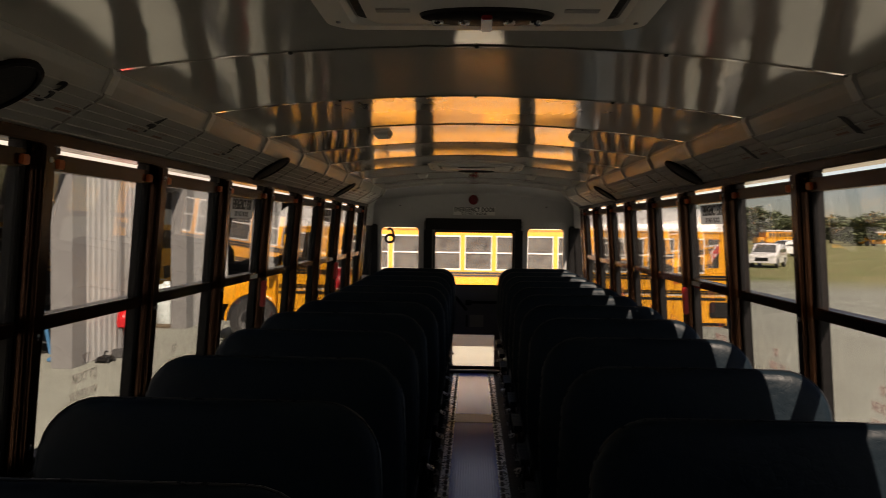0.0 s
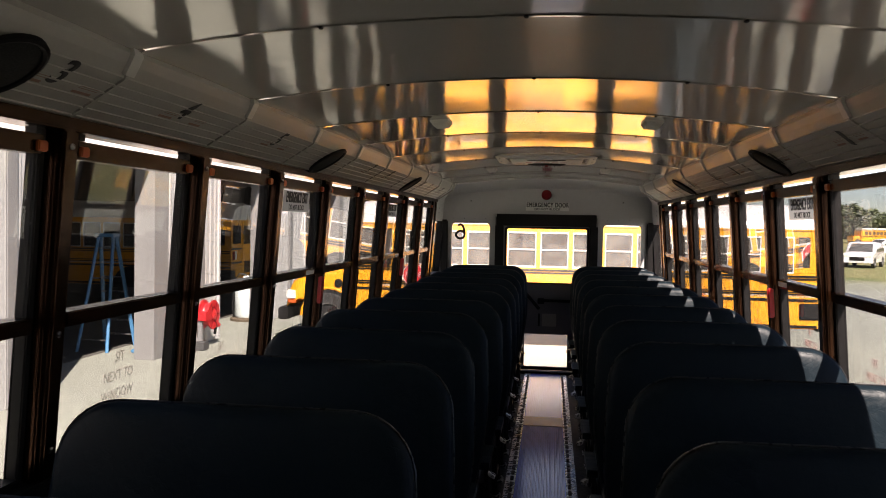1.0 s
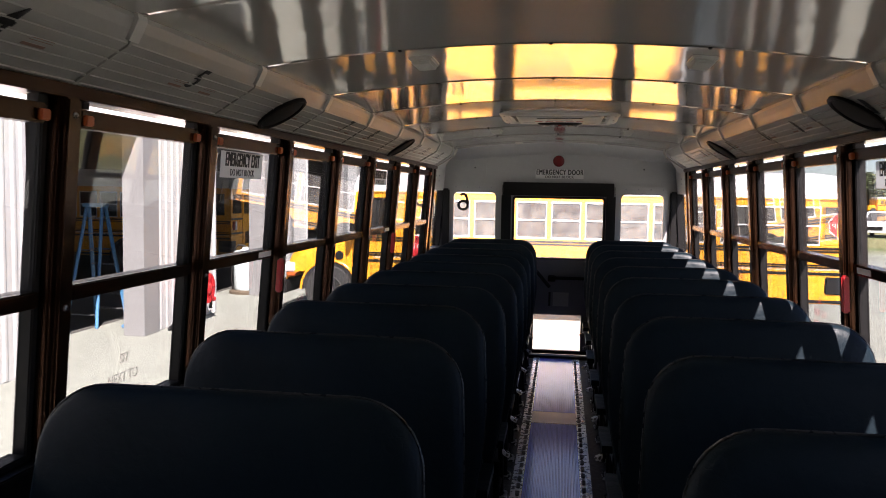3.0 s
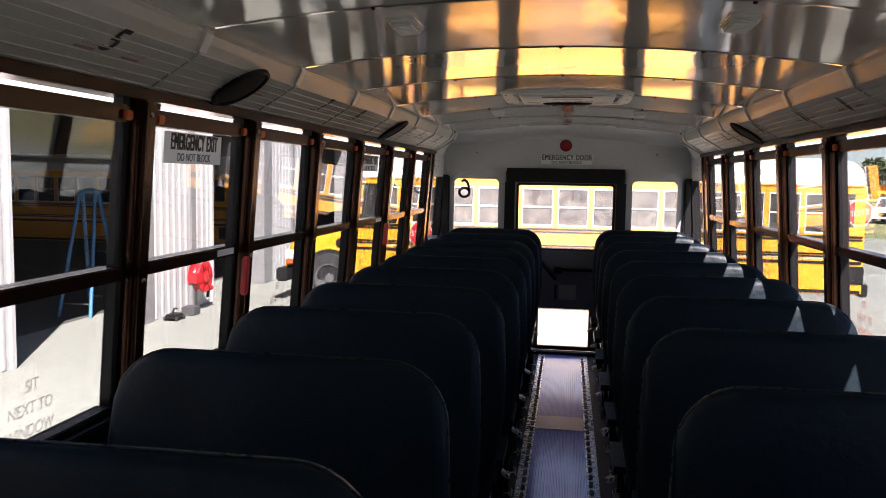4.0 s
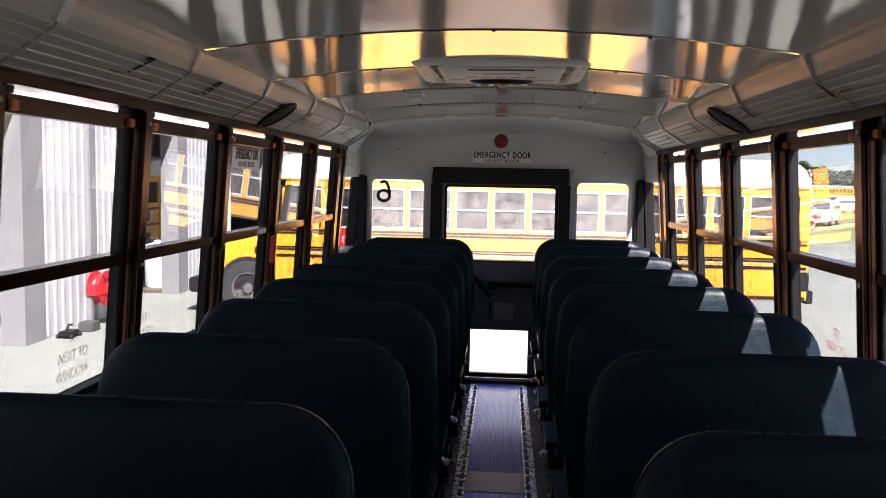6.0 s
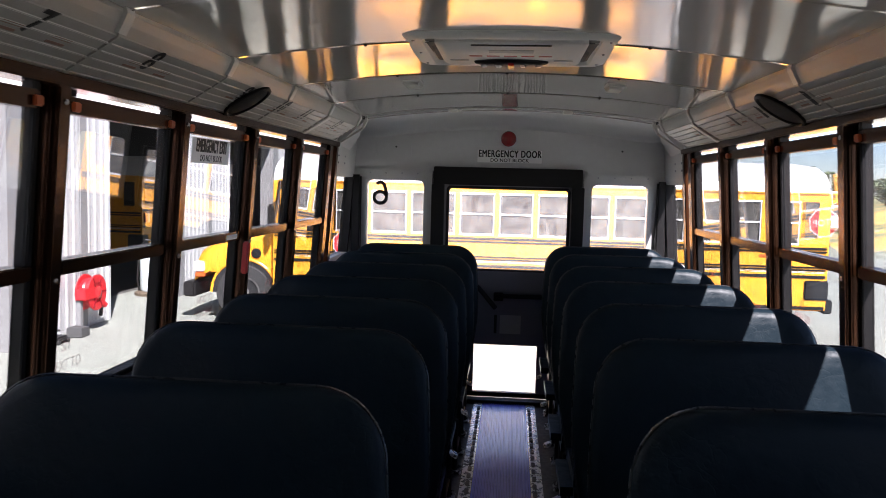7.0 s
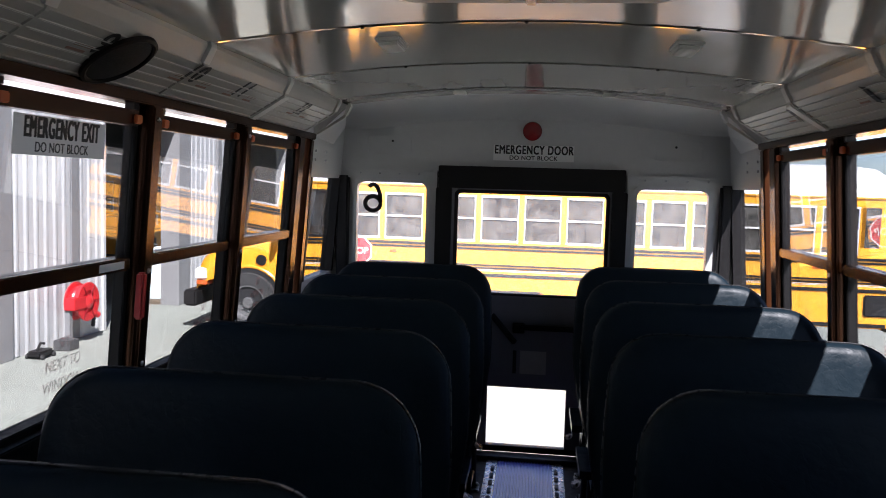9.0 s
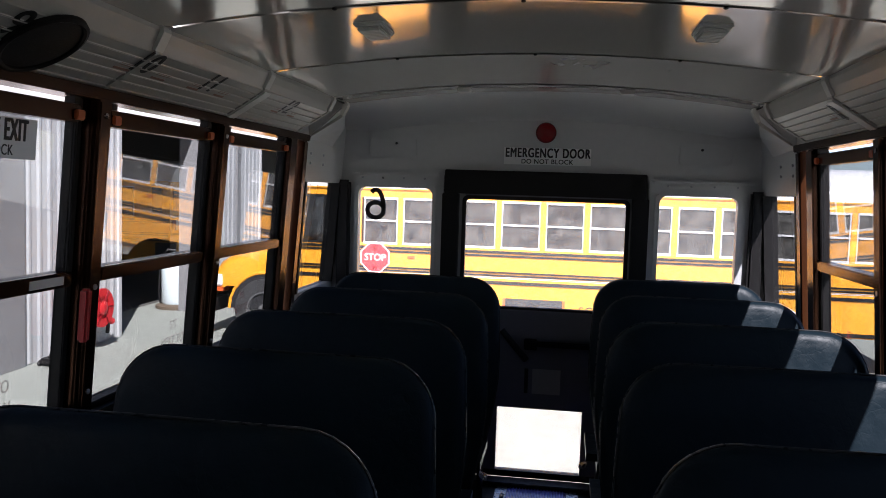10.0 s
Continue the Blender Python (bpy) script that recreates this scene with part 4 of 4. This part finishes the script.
    part("bumper", box(nose - 0.12, nose + 0.10, y + 0.12, y1 - 0.12, -0.55, -0.28), BLACK, b, "black steel front bumper", bevel=0.03)
    part("bumper", box(tail - 0.02, tail + 0.12, y + 0.02, y1 - 0.02, -0.42, -0.19), BLACK, b, "black steel rear bumper", bevel=0.02)
    part("corner_guard", box(tail - 0.36, tail + 0.02, y - 0.035, y + 0.30, -0.19, 0.13), BLACK, b, "black rear corner guard", bevel=0.02)
    part("headlamp", box(nose + 0.02, nose + 0.26, y + 0.24, y + 0.5, -0.12, 0.08), PLASTIC, b, "clear headlamp", bevel=0.03)
    part("turn_lamp", box(nose + 0.06, nose + 0.24, y + 0.23, y + 0.5, -0.20, -0.13), ORANGE, b, "amber turn lamp", bevel=0.01)
    mirror = part("mirror", box(cowl - 0.02, cowl + 0.05, y - 0.30, y - 0.08, 0.75, 1.15), BLACK, b, "black side mirror", bevel=0.03)
    part("mirror_arm", tube([(cowl + 0.05, y, 0.70), (cowl, y - 0.18, 0.78), (cowl, y - 0.18, 1.1), (cowl + 0.05, y, 1.2)], 0.012, 8), BLACK, mirror)
    part("vent", lathe([(0.09, 0.0), (0.09, -0.01), (0.05, -0.015)], (cowl - 0.35, y + 0.17, 0.26), "y", 14), BLACK, b, "black hood vent")
    part("door_seam", box(cowl + 0.10, cowl + 0.108, y - 0.003, y - 0.001, -0.34, 0.5), INK, b)
    part("door_seam", box(cowl + 0.86, cowl + 0.868, y - 0.003, y - 0.001, -0.34, 0.5), INK, b)
    part("light_bar", box(cowl + 0.18, cowl + 0.24, y + 0.3, y1 - 0.3, 1.60, 1.80), BLACK, b, bevel=0.01)
    if not fittings:
        return b
    # stop arm
    stop = part("stop_arm", ring_stack([[(-2.76 + 0.25 * math.cos(radians(22.5 + 45 * i)), yy, 0.50 + 0.25 * math.sin(radians(22.5 + 45 * i))) for i in range(8)] for yy in (y - 0.075, y - 0.06)]), RED, b, "red octagonal stop arm")
    part("border", ring_stack([[(-2.76 + r * math.cos(radians(22.5 + 45 * i)), y - 0.0765, 0.50 + r * math.sin(radians(22.5 + 45 * i))) for i in range(8)] for r in (0.247, 0.228)], close=False), DECAL, stop)
    shared("lettering", lettering("STOP", 0.15, DECAL, 0.95), stop, Matrix.Translation((-2.76, y - 0.0775, 0.50)) @ pose(0, 0, 0, 90, 0, 0))
    part("stop_hinge", box(-2.95, -2.65, y - 0.06, y, 0.40, 0.60), BLACK, stop)
    for x in (-2.76,):
        for k in (-1, 1):
            part("stop_lamp", lathe([(0.035, y - 0.076), (0.035, y - 0.095), (0.015, y - 0.10)], (x, 0, 0.50 + k * 0.16), "y", 14), REDLENS, stop)
    for x in (-2.2, 4.2):
        part("side_marker", box(x - 0.06, x + 0.06, y - 0.02, y - 0.001, 0.50, 0.545), ORANGE, b, "amber side marker", bevel=0.006)
    part("vent_panel", box(-0.76, 0.17, y - 0.012, y - 0.001, -0.18, -0.04), TYRE, b, "dark recessed compartment grille", bevel=0.005)
    part("vent_frame", frame_ring(-0.80, 0.21, -0.21, -0.01, 0.01, 0.03, y - 0.016, y - 0.001), YELLOW, b)
    for x in (-0.77, 0.13):
        part("vent_reflector", box(x, x + 0.04, y - 0.018, y - 0.012, -0.18, -0.04), ORANGE, b, "amber reflector bar")
    shared("lettering", lettering("SCHOOL", 0.22, INK, 0.85), b, Matrix.Translation((0.75, y - 0.003, -0.20)) @ pose(0, 0, 0, 90, 0, 0))
    return b


parked_bus(17.7, -5.62, 5.25, (-2.39, -1.70, -0.87, -0.20, 0.45, 1.09, 1.72, 2.33), "yellow long-nosed school bus with white roof and black rub rails")
parked_bus(23.1, -20.4, -9.0, (-17.3,), "yellow school bus backed into the dim garage bay", False)


# ---------- garage ----------
garage = thing("garage_building", "white corrugated steel bus garage with open bays", "garage")
GX = -6.9
PIERS = [(-30, -6), (-2.0, 1.0), (4.0, 6.6), (8.9, 11.66), (14.64, 17.46), (20.15, 23.4), (27.0, 29.7), (33, 36)]
for a, b in PIERS:
    pier = part("pier", box(GX - 0.35, GX - 0.03, a, b, -0.95, 2.65), CLAD, garage, "white corrugated steel pier")
    part("corner_trim", box(GX - 0.37, GX + 0.01, a - 0.02, a + 0.50, -0.95, 2.65), CORNER, pier, "wide grey steel corner flashing", bevel=0.004)
    part("corner_trim", box(GX - 0.37, GX + 0.005, b - 0.06, b + 0.02, -0.95, 2.65), CLAD, pier, "white steel corner trim", bevel=0.004)
    part("downpipe", box(GX - 0.028, GX + 0.012, a + 1.86, a + 2.08, -0.95, 2.65), CORNER, pier, "grey steel downpipe", bevel=0.015)
    bm = bmesh.new()
    n = int((b - a - 0.6) / 0.21)
    for i in range(max(0, n)):
        y = a + 0.52 + (b - a - 0.60) * (i + 0.5) / n
        hexa(bm, [(GX - 0.03, y - 0.06, -0.93), (GX - 0.03, y + 0.06, -0.93), (GX - 0.015, y + 0.02, -0.93), (GX - 0.015, y - 0.02, -0.93), (GX - 0.03, y - 0.06, 2.65), (GX - 0.03, y + 0.06, 2.65), (GX - 0.015, y + 0.02, 2.65), (GX - 0.015, y - 0.02, 2.65)])
    if n > 0:
        part("corrugation", bm, CLAD, pier)
part("header", box(GX - 0.35, GX, -30, 36, 2.65, 5.2), CLAD, garage, "white corrugated steel header")
part("roof", box(-27, GX + 0.35, -30, 36, 5.2, 5.35), TRIM, garage, "grey steel roof")
part("back_wall", box(-27, -26.8, -30, 36, -0.95, 5.2), DARKIN, garage, "back wall darkened for the shade in the bays")
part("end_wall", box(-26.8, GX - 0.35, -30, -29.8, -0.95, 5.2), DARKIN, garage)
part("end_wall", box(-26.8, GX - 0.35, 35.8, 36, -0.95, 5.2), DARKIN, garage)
part("bay_floor", box(-26.8, GX - 1.3, -29.8, 35.8, -0.949, -0.944), BAYFLOOR, garage, "bay floor darkened where the shade falls")

# hose reel on the pier
reel = thing("hose_reel", "red steel hose reel on the corrugated pier", "hose reel")
RX, RY, RZ = GX + 0.22, 16.42, -0.32
for x in (RX - 0.11, RX + 0.09):
    part("flange", lathe([(0.17, x), (0.29, x), (0.29, x + 0.02), (0.17, x + 0.02), (0.17, x)], (0, RY, RZ), "x", 28, close=False), RED, reel)
part("hose", lathe([(0.10, RX - 0.09), (0.22, RX - 0.09), (0.235, RX - 0.03), (0.22, RX + 0.0), (0.235, RX + 0.05), (0.22, RX + 0.09), (0.10, RX + 0.09)], (0, RY, RZ), "x", 24), RED, reel, smooth=True)
part("hub", lathe([(0.10, RX + 0.11), (0.10, RX + 0.13), (0.04, RX + 0.15)], (0, RY, RZ), "x", 18), RED, reel)
part("bracket", box(RX - 0.04, RX + 0.125, RY - 0.40, RY - 0.05, RZ - 0.085, RZ + 0.095), RED, reel, bevel=0.01)
part("hose_end", tube([(RX, RY + 0.14, RZ - 0.18), (RX + 0.04, RY + 0.25, RZ - 0.30), (RX + 0.02, RY + 0.26, RZ - 0.42)], 0.03, 8), BLACK, reel, "black hose end", smooth=True)
part("stand", box(RX - 0.06, RX + 0.02, RY - 0.36, RY - 0.27, -0.95, RZ + 0.02), CORNER, reel, "grey steel post", bevel=0.008)
for x in (RX - 0.115, RX + 0.112):
    for i in range(6):
        a = math.pi * i / 3
        part("spoke", tube([(x, RY + 0.09 * math.cos(a), RZ + 0.09 * math.sin(a)), (x, RY + 0.27 * math.cos(a), RZ + 0.27 * math.sin(a))], 0.012, 6), REDLENS, reel)
part("hose_guide", tube([(RX + 0.05, RY + 0.16, RZ - 0.16), (RX + 0.08, RY + 0.30, RZ - 0.25)], 0.05, 8), RED, reel, "red hose guide")

blockm = thing("concrete_block", "grey concrete block at the foot of the pier", "block")
part("block", box(GX + 0.15, GX + 0.40, 15.80, 16.05, -0.95, -0.80), DARKIN, blockm, bevel=0.01)
jack = thing("floor_jack", "small dark workshop jack on the concrete", "jack")
part("chassis", box(GX + 0.14, GX + 0.36, 15.20, 15.52, -0.93, -0.84), BLACK, jack, bevel=0.025)
part("arm", tube([(GX + 0.25, 15.28, -0.84), (GX + 0.25, 15.36, -0.75), (GX + 0.25, 15.45, -0.77)], 0.018, 8), BLACK, jack)
for y in (15.24, 15.49):
    for x in (GX + 0.14, GX + 0.36):
        part("caster", lathe([(0.035, x - 0.015), (0.035, x + 0.015)], (0, y, -0.915), "x", 12), TYRE, jack)

# step ladder inside the bay
ladder = thing("step_ladder", "blue fibreglass step ladder standing open in the bay", "ladder")
LX, LY, LH = -8.4, 15.65, 1.22
for s in (-1, 1):
    part("rail", tube([(LX + s * 0.30, LY - 0.50, -0.95), (LX + s * 0.15, LY - 0.03, LH)], 0.032, 6), BLUE, ladder)
    part("rail", tube([(LX + s * 0.32, LY + 0.48, -0.95), (LX + s * 0.16, LY + 0.05, LH)], 0.038, 6), BLUE, ladder)
for i in range(7):
    f = (i + 0.8) / 7.6
    y, h = LY + 0.48 - 0.43 * f, 0.31 - 0.15 * f
    part("tread", box(LX - h, LX + h, y - 0.05, y + 0.05, -0.95 + 2.17 * f - 0.012, -0.95 + 2.17 * f + 0.012), STEEL, ladder)
    if i % 2 == 0:
        y, h = LY - 0.50 + 0.47 * f, 0.30 - 0.15 * f
        part("brace", tube([(LX - h, y, -0.95 + 2.17 * f), (LX + h, y, -0.95 + 2.17 * f)], 0.015, 6), STEEL, ladder)
part("top_cap", box(LX - 0.20, LX + 0.20, LY - 0.10, LY + 0.12, LH - 0.02, LH + 0.05), BLUE, ladder, bevel=0.01)

hand = thing("hand_truck", "yellow and blue workshop trolley beside the bay opening", "trolley")
part("column", tube([(-7.55, 15.40, -0.72), (-7.55, 15.42, -0.40), (-7.55, 15.46, -0.22)], 0.055, 10), YELLOW, hand, "yellow pump column", smooth=True)
part("motor", lathe([(0.03, -0.22), (0.08, -0.20), (0.08, -0.06), (0.03, -0.03)], (-7.55, 15.47, 0), "z", 14), YELLOW, hand, "yellow motor head", smooth=True)
part("base", box(-7.70, -7.42, 15.26, 15.52, -0.95, -0.88), BLUE, hand, "blue base", bevel=0.02)
part("brace", tube([(-7.45, 15.28, -0.88), (-7.47, 15.36, -0.55), (-7.52, 15.52, -0.24)], 0.03, 8), BLUE, hand, "bent blue handle", smooth=True)


tank = thing("water_tank", "pale upright plastic tank with black hose on a wooden base", "tank")
TX, TY = -7.50, 20.55
part("drum", lathe([(0.29, -0.86), (0.31, -0.82), (0.31, 0.02), (0.28, 0.07), (0.12, 0.11), (0.10, 0.16), (0.04, 0.17)], (TX, TY, 0), "z", 28), TANK, tank, smooth=True)
part("base", lathe([(0.42, -0.95), (0.42, -0.89), (0.36, -0.86)], (TX, TY, 0), "z", 24), BARK, tank, "brown base ring")
for k in (1.0, -0.9):
    part("hose", tube([(TX + q * k * 0.89, TY + q * k * 0.45, z) for q, z in ((0.04, 0.20), (0.22, 0.22), (0.34, 0.08), (0.38, -0.30), (0.40, -0.62), (0.36, -0.86))], 0.02, 8), BLACK, tank, "black hose", smooth=True)
rack = thing("tyre_stack", "stack of worn black tyres beside the tank", "tyre stack")
for i in range(6):
    part("tyre", lathe([(0.16, -0.95 + i * 0.17), (0.27, -0.94 + i * 0.17), (0.30, -0.87 + i * 0.17), (0.27, -0.80 + i * 0.17), (0.16, -0.79 + i * 0.17)], (-7.28 + 0.02 * (i % 2), 21.35, 0), "z", 20), TYRE, rack, smooth=True)


# ---------- yard to the right and the distance ----------
def car(x, y, turn, mat, label, tall=1.75, long=4.8):
    c = thing("car", label, "car", at=pose(x, y, -0.95, 0, 0, turn))
    prof = [(-long / 2, 0.35), (-long / 2, 0.75), (-long / 2 + 0.15, 0.98), (-long / 2 + 1.05, 1.08), (-long / 2 + 1.75, tall - 0.08), (-long / 2 + 2.4, tall), (long / 2 - 0.7, tall - 0.06), (long / 2 - 0.15, 1.10), (long / 2, 0.9), (long / 2, 0.35)]
    rings = [[(px * k, yy, 0.35 + (pz - 0.35) * q) for px, pz in prof] for yy, k, q in ((-0.92, 0.97, 0.90), (-0.85, 1, 0.97), (-0.4, 1, 1), (0.4, 1, 1), (0.85, 1, 0.97), (0.92, 0.97, 0.90))]
    part("body", ring_stack(rings), mat, c, smooth=True)
    for s in (-1, 1):
        part("side_window", hexa(bmesh.new(), [(-long / 2 + 1.35, s * 0.90, 1.08), (long / 2 - 0.5, s * 0.90, 1.08), (long / 2 - 0.5, s * 0.925, 1.08), (-long / 2 + 1.35, s * 0.925, 1.08), (-long / 2 + 1.85, s * 0.88, tall - 0.22), (long / 2 - 0.85, s * 0.88, tall - 0.22), (long / 2 - 0.85, s * 0.915, tall - 0.22), (-long / 2 + 1.85, s * 0.915, tall - 0.22)]), TINTED, c)
        for px in (-long / 2 + 0.95, long / 2 - 0.95):
            wheel(c, px, s * 0.84, 0.36, 0.36, 0.22, -s)
        part("headlamp", box(-long / 2 - 0.01, -long / 2 + 0.1, s * 0.70 - 0.18, s * 0.70 + 0.18, 0.72, 0.86), PLASTIC, c, bevel=0.01)
    part("windscreen", hexa(bmesh.new(), [(-long / 2 + 1.02, -0.75, 1.09), (-long / 2 + 1.10, -0.75, 1.09), (-long / 2 + 1.10, 0.75, 1.09), (-long / 2 + 1.02, 0.75, 1.09), (-long / 2 + 1.66, -0.65, tall - 0.12), (-long / 2 + 1.74, -0.65, tall - 0.12), (-long / 2 + 1.74, 0.65, tall - 0.12), (-long / 2 + 1.66, 0.65, tall - 0.12)]), TINTED, c)
    part("grille", box(-long / 2 - 0.012, -long / 2 + 0.05, -0.45, 0.45, 0.50, 0.74), BLACK, c)
    return c


car(21.5, 60.0, 60, CARWHITE, "white sport utility car parked at the grass edge")
car(33.0, 86.0, 20, CARWHITE, "white car far off on the grass")


def far_bus(x, y, turn):
    b = thing("far_bus", "yellow school bus parked far off", "school bus", at=pose(x, y, -0.95, 0, 0, turn))
    part("body", box(-4.5, 4.5, -1.2, 1.2, 0.45, 2.5), YELLOW, b, bevel=0.12)
    part("hood", box(-6.0, -4.5, -1.0, 1.0, 0.5, 1.5), YELLOW, b, bevel=0.15)
    part("roof", box(-4.45, 4.45, -1.12, 1.12, 2.5, 2.95), BUSWHITE, b, bevel=0.2)
    for s in (-1, 1):
        for i in range(11):
            part("window", box(-3.9 + i * 0.75, -3.3 + i * 0.75, s * 1.205 - 0.01, s * 1.205 + 0.01, 1.65, 2.35), TINTED, b)
        part("rub_rail", box(-4.5, 4.5, s * 1.21 - 0.015, s * 1.21 + 0.015, 1.35, 1.48), BLACK, b)
        for px in (-5.2, 2.3):
            wheel(b, px, s * 1.05, 0.5, 0.5, 0.28, -s)


far_bus(60, 158, 15)
far_bus(84, 166, 8)

pole = thing("utility_pole", "weathered wooden utility pole on the far grass", "pole")
part("shaft", tube([(24, 118, -0.95), (24, 118, 9.5)], 0.14, 10), BARK, pole)
part("crossarm", box(23.0, 25.0, 117.95, 118.05, 8.6, 8.75), BARK, pole)


def tree_meshes(seed):
    """A trunk with limbs, and a crown of many small leaf clumps."""
    r = random.Random(seed)
    bm = bmesh.new()
    h = 7.0
    rings = []
    for i in range(6):
        f = i / 5
        rings.append([(0.22 * (1 - 0.7 * f) * math.cos(a) + 0.15 * math.sin(f * 3 + seed), 0.22 * (1 - 0.7 * f) * math.sin(a), h * 0.62 * f) for a in [2 * math.pi * k / 8 for k in range(8)]])
    ring_stack(rings, bm)
    lobes = []
    for i in range(13):
        a, q = r.uniform(0, 6.28), r.uniform(0.4, 2.1)
        tip = Vector((q * math.cos(a), q * math.sin(a), h * r.uniform(0.14, 0.90)))
        tube([(0, 0, min(tip.z, h * r.uniform(0.2, 0.45))), tip * 0.6 + Vector((0, 0, 0.3)), tip], 0.05, 5, bm)
        lobes.append((tip, r.uniform(0.7, 1.35)))
    trunk = mesh_of(bm, "trunk", BARK)
    verts, faces = [], []
    for tip, size in lobes:
        for i in range(170):
            d = Vector((r.gauss(0, 1), r.gauss(0, 1), r.gauss(0, 0.8)))
            p = tip + d.normalized() * size * r.uniform(0.35, 1.05)
            u = Vector((r.uniform(-1, 1), r.uniform(-1, 1), r.uniform(-1, 1))).normalized()
            w = u.cross(Vector((r.uniform(-1, 1), r.uniform(-1, 1), r.uniform(-1, 1)))).normalized()
            k = r.uniform(0.14, 0.30)
            n = len(verts)
            verts += [p - u * k, p + w * k * 0.6, p + u * k, p - w * k * 0.6]
            faces.append((n, n + 1, n + 2, n + 3))
    me = bpy.data.meshes.new("crown")
    me.from_pydata(verts, [], faces)
    me.materials.append(LEAF)
    return trunk, me


kinds = []
for i in range(4):
    tr, cr = tree_meshes(i + 3)
    t = thing("tree", "leafy green tree in the far tree line", "tree", "far tree line")
    for nm, me in (("trunk", tr), ("crown", cr)):
        ob = new(nm, me)
        ob.parent = t
    kinds.append(t)
rng = random.Random(11)
spots = []
for i in range(125):
    a = radians(-14 + 82 * (i + rng.uniform(-0.4, 0.4)) / 125)
    d = rng.uniform(175, 290)
    spots.append((d * math.sin(a), d * math.cos(a), rng.uniform(0.70, 1.15)))
for i, (x, y, k) in enumerate(spots):
    m = pose(x, y, -0.95, 0, 0, rng.uniform(0, 360)) @ Matrix.Diagonal((k * 2.1, k * 2.1, k, 1))
    if i < 4:
        kinds[i].matrix_basis = m
    else:
        src = kinds[i % 4]
        t = thing("tree", "leafy green tree in the far tree line", "tree", "far tree line")
        for c in src.children:
            ob = new(c.name.split(".")[0], c.data)
            ob.parent = t
        t.matrix_basis = m
